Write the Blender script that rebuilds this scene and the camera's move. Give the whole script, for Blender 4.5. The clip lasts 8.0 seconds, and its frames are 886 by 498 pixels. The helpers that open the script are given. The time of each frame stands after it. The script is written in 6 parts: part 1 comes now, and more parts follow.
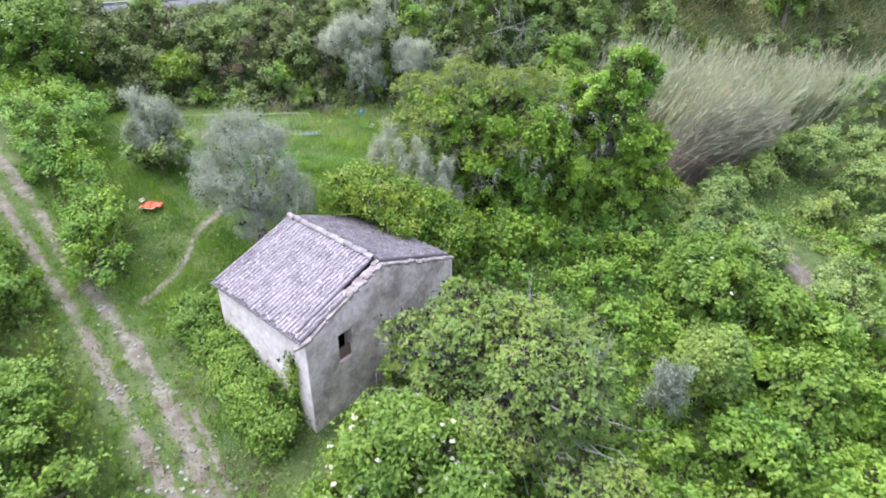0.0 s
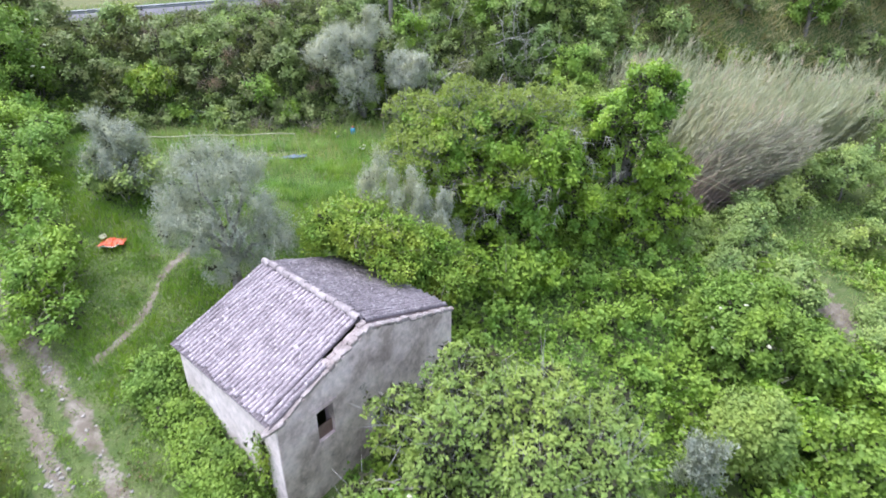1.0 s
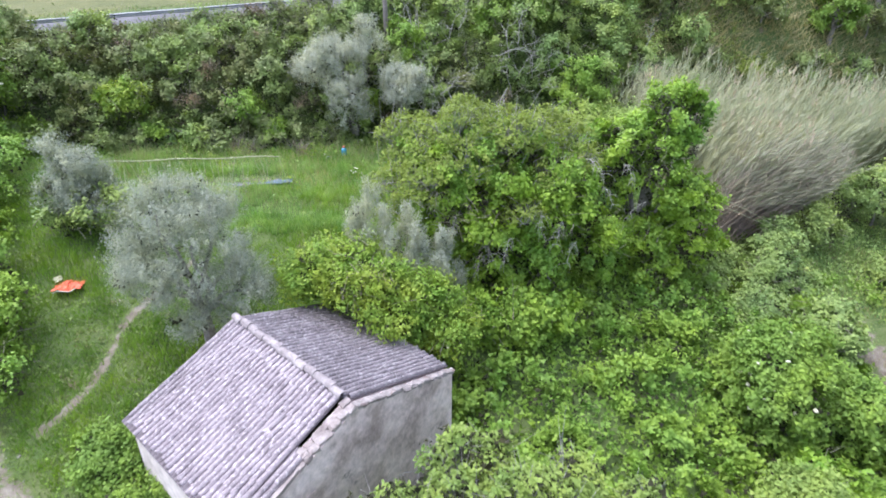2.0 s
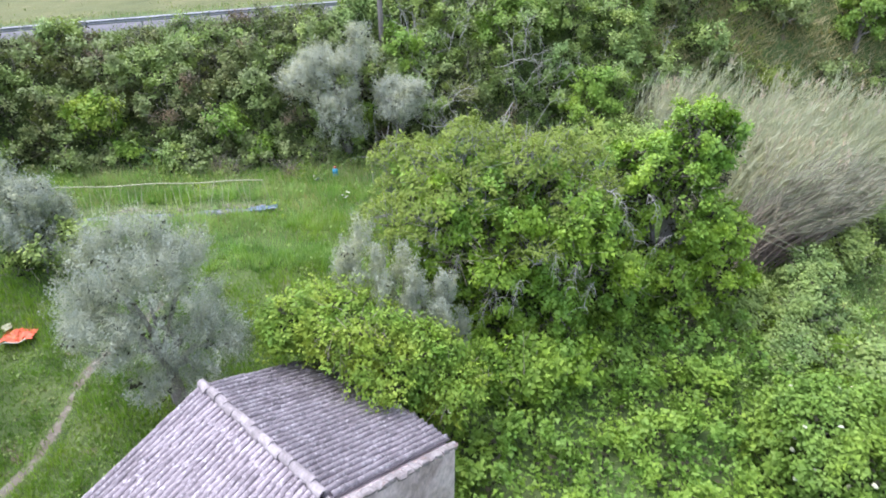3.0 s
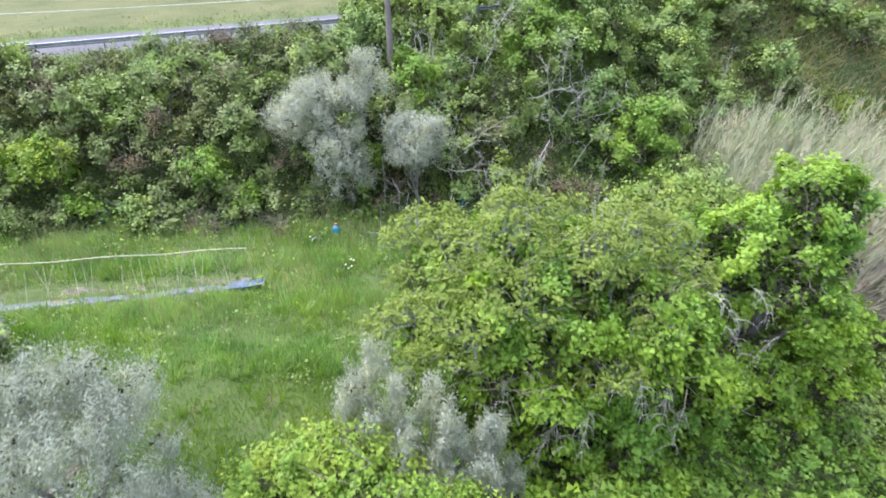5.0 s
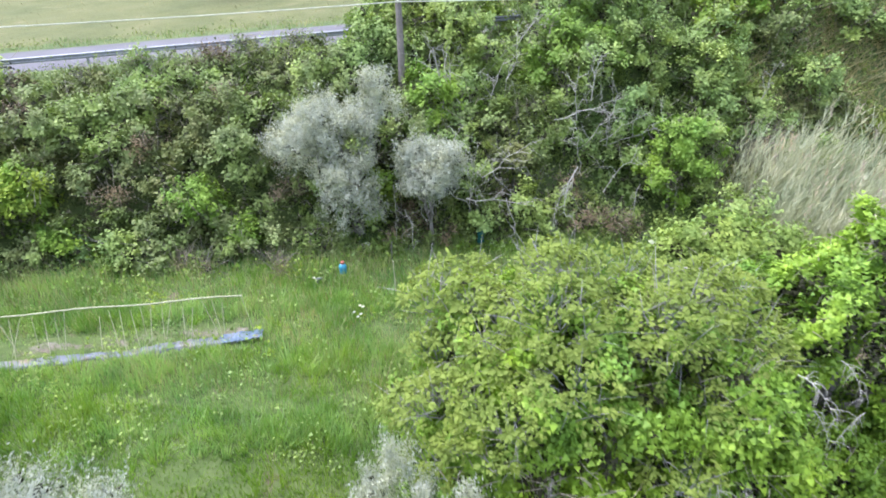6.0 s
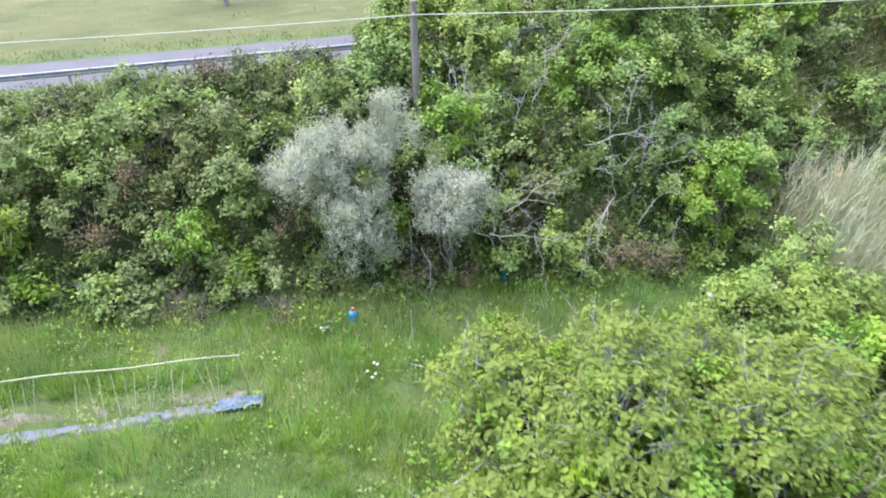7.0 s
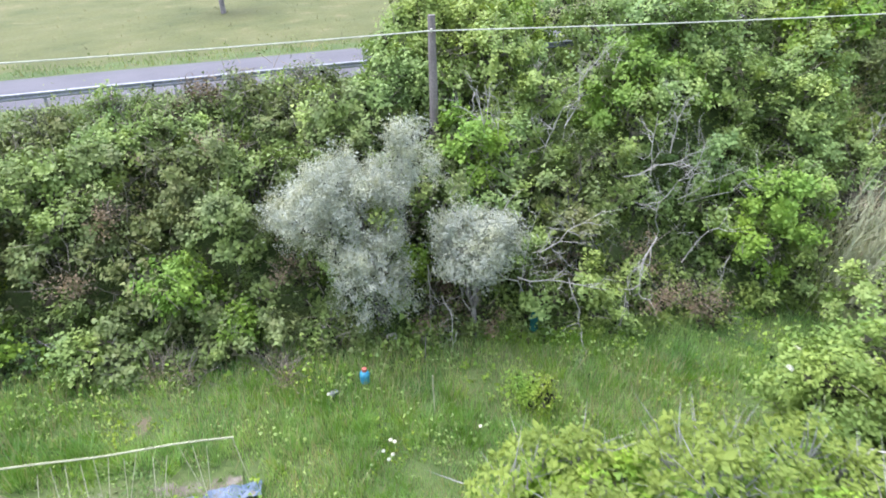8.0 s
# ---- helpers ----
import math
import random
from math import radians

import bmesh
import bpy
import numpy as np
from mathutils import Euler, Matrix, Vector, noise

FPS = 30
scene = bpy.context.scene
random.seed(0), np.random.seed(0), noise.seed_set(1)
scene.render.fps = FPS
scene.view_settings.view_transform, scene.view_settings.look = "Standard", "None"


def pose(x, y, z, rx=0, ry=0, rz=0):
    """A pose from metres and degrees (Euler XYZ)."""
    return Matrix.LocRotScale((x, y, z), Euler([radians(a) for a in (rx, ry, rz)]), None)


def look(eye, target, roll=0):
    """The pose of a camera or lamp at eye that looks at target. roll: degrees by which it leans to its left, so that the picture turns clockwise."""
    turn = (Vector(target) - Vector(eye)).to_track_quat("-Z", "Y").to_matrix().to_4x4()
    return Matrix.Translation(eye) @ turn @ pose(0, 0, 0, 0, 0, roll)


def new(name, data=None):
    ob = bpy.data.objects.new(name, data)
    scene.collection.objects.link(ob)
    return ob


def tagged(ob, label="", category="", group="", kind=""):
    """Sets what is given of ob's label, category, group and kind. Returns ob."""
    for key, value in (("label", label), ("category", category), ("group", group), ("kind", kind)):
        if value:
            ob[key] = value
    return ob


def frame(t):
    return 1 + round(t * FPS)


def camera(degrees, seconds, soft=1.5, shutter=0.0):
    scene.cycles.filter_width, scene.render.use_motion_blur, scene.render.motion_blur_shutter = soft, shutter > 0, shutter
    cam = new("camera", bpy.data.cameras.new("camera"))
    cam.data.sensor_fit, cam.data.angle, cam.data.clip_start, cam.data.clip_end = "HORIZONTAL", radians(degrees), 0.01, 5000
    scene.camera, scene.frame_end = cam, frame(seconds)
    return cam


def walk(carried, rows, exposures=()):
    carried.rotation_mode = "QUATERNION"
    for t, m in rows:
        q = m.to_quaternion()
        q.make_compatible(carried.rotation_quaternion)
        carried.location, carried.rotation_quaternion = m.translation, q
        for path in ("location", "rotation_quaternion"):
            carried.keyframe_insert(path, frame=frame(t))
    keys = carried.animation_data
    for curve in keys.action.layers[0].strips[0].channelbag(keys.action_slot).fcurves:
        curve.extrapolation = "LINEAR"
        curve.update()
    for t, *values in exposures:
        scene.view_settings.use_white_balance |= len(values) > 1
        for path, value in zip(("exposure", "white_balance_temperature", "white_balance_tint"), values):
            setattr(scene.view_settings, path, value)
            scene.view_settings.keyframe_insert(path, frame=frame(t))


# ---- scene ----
cam = camera(70.5, 8.0, soft=1.7, shutter=0.4)
METRES, EYE, TILT, LEAN, TURN = 25.0, 15.0, -28.7, 0.0, 0.0
ROWS = [
    (0.0, 0.0, 0.0, 0.0, -0.0, 0.0, -0.0),
    (0.5, 0.0008, 0.0653, 0.0358, -0.04, 0.01, 0.01),
    (1.0, 0.0017, 0.1282, 0.0695, -0.07, 0.02, 0.01),
    (1.5, 0.0017, 0.1885, 0.1019, -0.11, 0.04, 0.03),
    (2.0, 0.0017, 0.2457, 0.1334, -0.15, 0.04, 0.03),
    (3.5, -0.004, 0.4082, 0.218, -0.24, 0.01, 0.12),
    (4.0, -0.015, 0.4627, 0.2475, -0.29, -0.0, 0.16),
    (4.5, -0.0281, 0.5162, 0.2774, -0.37, -0.01, 0.18),
    (6.0, -0.0671, 0.6697, 0.3628, -0.45, 0.11, 0.18),
    (6.5, -0.0809, 0.7172, 0.3896, -0.49, 0.13, 0.19),
    (7.0, -0.0953, 0.766, 0.418, -0.52, 0.16, 0.21),
    (7.5, -0.1088, 0.8155, 0.4468, -0.53, 0.13, 0.22),
    (8.0, -0.1211, 0.8651, 0.4742, -0.52, 0.19, 0.24),
]
walk(cam, [(t, pose(0, 0, EYE, TILT, LEAN, TURN) @ pose(METRES * x, METRES * y, METRES * z, 90 + pitch, roll, yaw)) for t, x, y, z, yaw, pitch, roll in ROWS], [(0.0, 0.92, 5800, 17), (2.0, 0.92, 5800, 17), (4.5, 1.0, 5800, 17), (6.3, 1.12, 5800, 17), (8.0, 1.07, 5800, 17)])

# ---- light: bright overcast day, a high veiled sun ----
world = bpy.data.worlds.new("overcast_sky")
scene.world = world
world.use_nodes = True
wn = world.node_tree.nodes
sky = wn.new("ShaderNodeTexSky")
sky.sky_type, sky.sun_disc = "NISHITA", False
sky.sun_elevation, sky.sun_rotation = radians(68), radians(290)
sky.air_density, sky.dust_density, sky.ozone_density = 1.0, 4.0, 1.0
pale = wn.new("ShaderNodeHueSaturation")
pale.inputs["Saturation"].default_value = 0.5
world.node_tree.links.new(sky.outputs[0], pale.inputs["Color"])
world.node_tree.links.new(pale.outputs[0], wn["Background"].inputs["Color"])
wn["Background"].inputs["Strength"].default_value = 0.19
sun = new("sun", bpy.data.lights.new("sun", "SUN"))
sun.data.energy, sun.data.angle, sun.data.color = 1.25, radians(80), (1.0, 0.96, 0.9)
# the veiled sun stands high on the side of the track
sun.matrix_world = look((-14, 5, 37), (0, 0, 0))


# ---- materials ----
def nodes_of(name):
    m = bpy.data.materials.new(name)
    m.use_nodes = True
    return m, m.node_tree.nodes, m.node_tree.links, m.node_tree.nodes["Principled BSDF"]


def ramp(n, l, fac, cols, lo=0.0, hi=1.0):
    r = n.new("ShaderNodeValToRGB")
    e = r.color_ramp.elements
    while len(e) < len(cols):
        e.new(0.5)
    for i, c in enumerate(cols):
        e[i].position = lo + (hi - lo) * i / max(1, len(cols) - 1)
        e[i].color = (*c, 1)
    l.new(fac, r.inputs["Fac"])
    return r.outputs["Color"]


def mixed(n, l, kind, fac, a, b):
    m = n.new("ShaderNodeMix")
    m.data_type, m.blend_type = "RGBA", kind
    for sock, v in ((m.inputs[0], fac), (m.inputs[6], a), (m.inputs[7], b)):
        if isinstance(v, (int, float)):
            sock.default_value = v
        elif isinstance(v, tuple):
            sock.default_value = (*v, 1)
        else:
            l.new(v, sock)
    return m.outputs[2]


def noise_fac(n, l, vec, scale, detail=4, rough=0.6):
    t = n.new("ShaderNodeTexNoise")
    t.inputs["Scale"].default_value, t.inputs["Detail"].default_value, t.inputs["Roughness"].default_value = scale, detail, rough
    l.new(vec, t.inputs["Vector"])
    return t.outputs["Fac"]


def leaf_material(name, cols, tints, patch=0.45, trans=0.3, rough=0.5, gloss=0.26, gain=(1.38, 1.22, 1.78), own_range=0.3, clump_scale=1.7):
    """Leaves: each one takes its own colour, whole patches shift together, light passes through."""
    m, n, l, b = nodes_of(name)
    geo = n.new("ShaderNodeNewGeometry")
    mean = [sum(c[k] for c in cols) / len(cols) for k in range(3)]
    near = [tuple(gain[k] * (mean[k] + (c[k] - mean[k]) * own_range) for k in range(3)) for c in cols]
    own = ramp(n, l, geo.outputs["Random Per Island"], near)
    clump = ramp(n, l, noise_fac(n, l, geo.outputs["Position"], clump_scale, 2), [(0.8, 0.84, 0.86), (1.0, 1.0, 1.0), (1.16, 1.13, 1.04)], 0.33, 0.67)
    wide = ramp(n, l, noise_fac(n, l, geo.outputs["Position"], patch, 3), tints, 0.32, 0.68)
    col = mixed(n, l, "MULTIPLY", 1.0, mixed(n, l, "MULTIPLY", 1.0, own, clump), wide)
    l.new(col, b.inputs["Base Color"])
    b.inputs["Roughness"].default_value = rough
    b.inputs["Specular IOR Level"].default_value = gloss
    tr = n.new("ShaderNodeBsdfTranslucent")
    l.new(mixed(n, l, "MULTIPLY", 1.0, col, (1.15, 1.1, 0.6)), tr.inputs["Color"])
    mix = n.new("ShaderNodeMixShader")
    mix.inputs[0].default_value = trans * 0.65
    l.new(b.outputs[0], mix.inputs[1])
    l.new(tr.outputs[0], mix.inputs[2])
    l.new(mix.outputs[0], n["Material Output"].inputs["Surface"])
    return m


def surface(name, cols, scale=1.0, fine=14.0, rough=0.9, bump=0.25, depth=0.02, spots=(), spot_scale=3.0, spot_at=0.6, each=0.0, metal=0.0, lo=0.3, hi=0.7):
    """Mineral or wooden surface: colour at two scales, patches of wear, bump."""
    m, n, l, b = nodes_of(name)
    tc = n.new("ShaderNodeTexCoord")
    geo = n.new("ShaderNodeNewGeometry")
    vec = geo.outputs["Position"]
    big = ramp(n, l, noise_fac(n, l, vec, scale, 6, 0.65), cols, lo, hi)
    small_f = noise_fac(n, l, vec, fine, 5, 0.7)
    small = ramp(n, l, small_f, [(0.62, 0.62, 0.62), (1.3, 1.3, 1.3)], 0.25, 0.75)
    col = mixed(n, l, "MULTIPLY", 0.8, big, small)
    if spots:
        mask = ramp(n, l, noise_fac(n, l, vec, spot_scale, 7, 0.7), [(0, 0, 0), (1, 1, 1)], spot_at, spot_at + 0.08)
        col = mixed(n, l, "MIX", mask, col, spots)
    if each:
        info = n.new("ShaderNodeObjectInfo")
        var = ramp(n, l, info.outputs["Random"], [(1 - each,) * 3, (1 + each,) * 3])
        col = mixed(n, l, "MULTIPLY", 1.0, col, var)
    l.new(col, b.inputs["Base Color"])
    b.inputs["Roughness"].default_value = rough
    b.inputs["Metallic"].default_value = metal
    bm_ = n.new("ShaderNodeBump")
    bm_.inputs["Strength"].default_value, bm_.inputs["Distance"].default_value = bump, depth
    l.new(small_f, bm_.inputs["Height"])
    l.new(bm_.outputs["Normal"], b.inputs["Normal"])
    return m


NEUTRAL = [(0.78, 0.8, 0.8), (1.0, 1.0, 1.0), (1.2, 1.15, 1.0)]
M = {
    "ground": surface("soil_and_turf", [(0.06, 0.1, 0.025), (0.095, 0.145, 0.037), (0.14, 0.18, 0.06)], 0.5, 9.0, spots=(0.17, 0.14, 0.09), spot_scale=0.9, spot_at=0.6),
    "field": surface("pale_meadow", [(0.088, 0.11, 0.03), (0.13, 0.145, 0.045), (0.165, 0.17, 0.062)], 0.3, 7.0, spots=(0.2, 0.19, 0.085), spot_scale=0.6, spot_at=0.6, bump=0.4, depth=0.1),
    "asphalt": surface("worn_asphalt", [(0.118, 0.116, 0.132), (0.144, 0.142, 0.158), (0.172, 0.17, 0.185)], 0.4, 30.0, bump=0.15),
    "plaster": surface("whitewashed_plaster", [(0.8, 0.69, 0.68), (0.9, 0.79, 0.79), (0.94, 0.84, 0.845)], 0.9, 4.0, spots=(0.72, 0.64, 0.6), spot_scale=1.1, spot_at=0.68),
    "render": surface("weathered_grey_plaster", [(0.46, 0.365, 0.34), (0.75, 0.62, 0.6), (0.91, 0.78, 0.765)], 0.9, 5.0, spots=(0.36, 0.3, 0.285), spot_scale=1.6, spot_at=0.6, bump=0.7, depth=0.06, lo=0.38, hi=0.62),
    "lime": surface("crumbling_lime_mortar", [(0.22, 0.185, 0.175), (0.36, 0.315, 0.3), (0.52, 0.47, 0.46)], 2.5, 12.0, spots=(0.3, 0.25, 0.22), spot_scale=3.5, spot_at=0.6, bump=0.7, depth=0.05),
    "cope": surface("broken_mortar", [(0.22, 0.19, 0.18), (0.35, 0.315, 0.305), (0.5, 0.46, 0.45)], 2.5, 14.0, spots=(0.24, 0.17, 0.15), spot_scale=3.0, spot_at=0.56, bump=0.7, depth=0.05),
    "tile": surface("lichen_grey_tile", [(0.22, 0.19, 0.204), (0.335, 0.294, 0.315), (0.44, 0.393, 0.418)], 1.6, 26.0, spots=(0.62, 0.575, 0.6), spot_scale=11.0, spot_at=0.54, each=0.08, bump=0.5),
    "deck": surface("weathered_tile_channel", [(0.14, 0.12, 0.13), (0.22, 0.195, 0.21)], 1.3, 20.0),
    "ridge": surface("pale_ridge_tile", [(0.22, 0.195, 0.195), (0.34, 0.305, 0.31), (0.48, 0.44, 0.45)], 4.0, 20.0, spots=(0.32, 0.24, 0.21), spot_scale=3.0, spot_at=0.62, each=0.12),
    "wood": surface("grey_brown_board", [(0.2, 0.13, 0.11), (0.3, 0.21, 0.18)], 3.0, 20.0),
    "bark": surface("grey_bark", [(0.16, 0.14, 0.13), (0.27, 0.25, 0.24), (0.36, 0.34, 0.33)], 3.0, 20.0, bump=0.6),
    "dead": surface("bleached_dead_wood", [(0.4, 0.385, 0.34), (0.56, 0.545, 0.5)], 3.0, 20.0),
    "pole": surface("weathered_pole_wood", [(0.2, 0.18, 0.17), (0.3, 0.27, 0.26)], 2.0, 18.0),
    "steel": surface("galvanised_steel", [(0.27, 0.29, 0.33), (0.38, 0.4, 0.45)], 1.0, 12.0, rough=0.5, metal=0.3, bump=0.05),
    "wire": surface("pale_cable", [(0.6, 0.62, 0.5), (0.75, 0.76, 0.66)], 1.0, 10.0, rough=0.6, bump=0.0),
    "cane": surface("dry_cane", [(0.42, 0.42, 0.27), (0.55, 0.56, 0.38)], 2.0, 14.0),
    "film": surface("blue_mulch_film", [(0.12, 0.145, 0.185), (0.165, 0.185, 0.215), (0.2, 0.195, 0.19)], 1.2, 9.0, rough=0.45, spots=(0.24, 0.2, 0.13), spot_scale=0.9, spot_at=0.53),
    "blue_film": surface("blue_plastic_film", [(0.09, 0.13, 0.2), (0.12, 0.175, 0.26), (0.165, 0.21, 0.275)], 3.0, 14.0, rough=0.4, spots=(0.17, 0.15, 0.1), spot_scale=3.0, spot_at=0.56),
    "orange": surface("orange_plastic", [(0.72, 0.13, 0.06), (0.85, 0.2, 0.1)], 3.0, 10.0, rough=0.5),
    "blue": surface("blue_plastic", [(0.05, 0.3, 0.5), (0.08, 0.38, 0.56)], 3.0, 10.0, rough=0.4),
    "red": surface("faded_red_plastic", [(0.5, 0.16, 0.12), (0.55, 0.2, 0.15)], 3.0, 10.0, rough=0.5),
    "green_net": surface("dark_green_netting", [(0.01, 0.1, 0.09), (0.02, 0.14, 0.12)], 5.0, 30.0, rough=0.7),
    "pale": surface("pale_litter", [(0.6, 0.6, 0.5), (0.75, 0.74, 0.62)], 4.0, 20.0),
    "stone": surface("limestone", [(0.28, 0.26, 0.23), (0.45, 0.43, 0.4)], 4.0, 20.0, each=0.2),
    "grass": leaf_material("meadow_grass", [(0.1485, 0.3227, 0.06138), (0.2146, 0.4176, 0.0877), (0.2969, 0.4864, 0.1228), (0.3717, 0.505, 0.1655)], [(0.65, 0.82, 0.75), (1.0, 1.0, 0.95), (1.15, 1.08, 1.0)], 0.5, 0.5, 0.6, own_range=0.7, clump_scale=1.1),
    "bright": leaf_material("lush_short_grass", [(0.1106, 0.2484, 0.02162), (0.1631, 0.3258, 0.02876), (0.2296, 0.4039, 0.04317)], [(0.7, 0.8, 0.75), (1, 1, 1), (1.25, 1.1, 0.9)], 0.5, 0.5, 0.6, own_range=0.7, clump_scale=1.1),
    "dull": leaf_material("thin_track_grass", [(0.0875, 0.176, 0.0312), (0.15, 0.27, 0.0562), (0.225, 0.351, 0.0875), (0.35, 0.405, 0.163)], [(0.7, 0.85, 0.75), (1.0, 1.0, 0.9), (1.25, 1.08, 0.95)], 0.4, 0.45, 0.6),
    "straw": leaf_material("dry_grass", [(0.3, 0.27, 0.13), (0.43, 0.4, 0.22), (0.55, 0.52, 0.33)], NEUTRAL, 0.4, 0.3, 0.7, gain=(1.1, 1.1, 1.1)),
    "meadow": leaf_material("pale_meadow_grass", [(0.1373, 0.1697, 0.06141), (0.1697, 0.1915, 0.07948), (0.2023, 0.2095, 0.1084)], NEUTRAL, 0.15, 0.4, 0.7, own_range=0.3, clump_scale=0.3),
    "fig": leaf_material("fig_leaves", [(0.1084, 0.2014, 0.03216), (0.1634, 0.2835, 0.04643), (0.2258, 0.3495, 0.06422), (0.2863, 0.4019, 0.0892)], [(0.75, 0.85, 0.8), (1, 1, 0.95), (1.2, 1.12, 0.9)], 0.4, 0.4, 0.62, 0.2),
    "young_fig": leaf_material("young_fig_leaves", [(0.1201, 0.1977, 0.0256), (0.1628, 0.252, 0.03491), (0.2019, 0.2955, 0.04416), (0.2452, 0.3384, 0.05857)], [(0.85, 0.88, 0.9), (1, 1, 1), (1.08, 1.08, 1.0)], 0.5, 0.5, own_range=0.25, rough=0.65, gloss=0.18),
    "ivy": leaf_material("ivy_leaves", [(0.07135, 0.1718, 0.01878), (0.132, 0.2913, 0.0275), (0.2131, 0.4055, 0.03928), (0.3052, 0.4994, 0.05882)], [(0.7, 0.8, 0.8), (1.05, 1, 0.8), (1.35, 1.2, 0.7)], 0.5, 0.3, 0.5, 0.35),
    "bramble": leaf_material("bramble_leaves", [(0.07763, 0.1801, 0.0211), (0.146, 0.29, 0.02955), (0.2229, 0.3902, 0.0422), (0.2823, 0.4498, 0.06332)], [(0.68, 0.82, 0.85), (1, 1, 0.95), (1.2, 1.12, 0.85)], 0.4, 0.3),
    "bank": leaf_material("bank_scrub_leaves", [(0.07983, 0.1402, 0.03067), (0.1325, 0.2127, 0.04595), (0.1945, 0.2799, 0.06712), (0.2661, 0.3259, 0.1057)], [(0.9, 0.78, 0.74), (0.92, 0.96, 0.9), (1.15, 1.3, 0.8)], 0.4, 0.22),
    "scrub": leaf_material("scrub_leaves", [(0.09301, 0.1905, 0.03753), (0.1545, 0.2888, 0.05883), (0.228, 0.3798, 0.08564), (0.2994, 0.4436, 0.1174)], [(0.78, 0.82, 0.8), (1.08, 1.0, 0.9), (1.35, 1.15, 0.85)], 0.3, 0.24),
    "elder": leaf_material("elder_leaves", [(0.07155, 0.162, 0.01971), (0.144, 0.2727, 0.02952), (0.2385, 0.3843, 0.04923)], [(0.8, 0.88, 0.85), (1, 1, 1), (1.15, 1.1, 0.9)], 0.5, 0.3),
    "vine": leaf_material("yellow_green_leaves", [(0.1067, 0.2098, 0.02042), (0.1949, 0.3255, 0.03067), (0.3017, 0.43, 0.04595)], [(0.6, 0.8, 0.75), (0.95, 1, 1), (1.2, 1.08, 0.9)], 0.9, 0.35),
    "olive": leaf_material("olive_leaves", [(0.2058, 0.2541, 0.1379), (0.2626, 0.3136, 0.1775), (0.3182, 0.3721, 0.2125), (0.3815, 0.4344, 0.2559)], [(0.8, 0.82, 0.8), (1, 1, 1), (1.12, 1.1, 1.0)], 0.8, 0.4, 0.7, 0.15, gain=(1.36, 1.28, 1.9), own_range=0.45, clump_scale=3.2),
    # the olive leaves again, colour raised a fifth to offset dim shading
    "brightened_olive": leaf_material("brightened_olive_leaves", [(0.2502, 0.2999, 0.166), (0.3193, 0.3701, 0.2137), (0.3869, 0.4392, 0.2558), (0.4638, 0.5128, 0.3082)], [(0.8, 0.82, 0.8), (1, 1, 1), (1.12, 1.1, 1.0)], 0.8, 0.4, 0.7, 0.15, gain=(1.36, 1.28, 1.9), own_range=0.45, clump_scale=3.2),
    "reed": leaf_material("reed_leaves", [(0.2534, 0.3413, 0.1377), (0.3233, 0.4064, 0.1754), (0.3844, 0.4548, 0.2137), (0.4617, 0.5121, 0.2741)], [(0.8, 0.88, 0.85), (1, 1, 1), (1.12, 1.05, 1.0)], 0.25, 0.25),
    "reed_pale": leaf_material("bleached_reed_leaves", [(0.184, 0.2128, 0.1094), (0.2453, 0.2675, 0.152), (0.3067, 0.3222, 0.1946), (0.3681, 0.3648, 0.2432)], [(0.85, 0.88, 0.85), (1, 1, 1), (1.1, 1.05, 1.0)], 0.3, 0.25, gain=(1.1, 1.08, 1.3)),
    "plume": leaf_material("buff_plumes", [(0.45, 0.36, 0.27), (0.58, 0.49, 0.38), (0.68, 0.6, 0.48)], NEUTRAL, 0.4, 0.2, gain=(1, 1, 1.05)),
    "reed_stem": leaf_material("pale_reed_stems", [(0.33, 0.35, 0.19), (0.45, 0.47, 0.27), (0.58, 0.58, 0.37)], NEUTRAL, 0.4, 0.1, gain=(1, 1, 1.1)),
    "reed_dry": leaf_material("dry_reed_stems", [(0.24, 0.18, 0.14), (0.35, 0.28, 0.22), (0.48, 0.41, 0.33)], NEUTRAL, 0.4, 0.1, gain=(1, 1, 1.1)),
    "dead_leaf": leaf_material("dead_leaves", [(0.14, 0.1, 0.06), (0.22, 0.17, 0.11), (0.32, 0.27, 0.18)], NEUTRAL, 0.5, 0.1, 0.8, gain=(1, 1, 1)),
    # dead stems darkened well past brown, to paint the shade inside growth
    "litter": leaf_material("shade_dark_dead_stems", [(0.021, 0.0252, 0.0112), (0.035, 0.0385, 0.0189), (0.0525, 0.0525, 0.028)], NEUTRAL, 0.5, 0.0, 0.9, gain=(1, 1, 1)),
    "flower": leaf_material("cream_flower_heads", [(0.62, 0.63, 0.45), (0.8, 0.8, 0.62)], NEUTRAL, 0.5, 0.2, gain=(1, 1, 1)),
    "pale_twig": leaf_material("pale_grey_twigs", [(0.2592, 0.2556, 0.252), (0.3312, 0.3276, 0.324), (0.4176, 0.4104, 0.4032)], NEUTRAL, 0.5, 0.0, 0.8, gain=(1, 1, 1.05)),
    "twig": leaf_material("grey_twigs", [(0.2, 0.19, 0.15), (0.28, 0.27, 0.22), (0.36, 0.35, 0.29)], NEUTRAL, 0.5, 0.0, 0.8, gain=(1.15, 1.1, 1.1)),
}



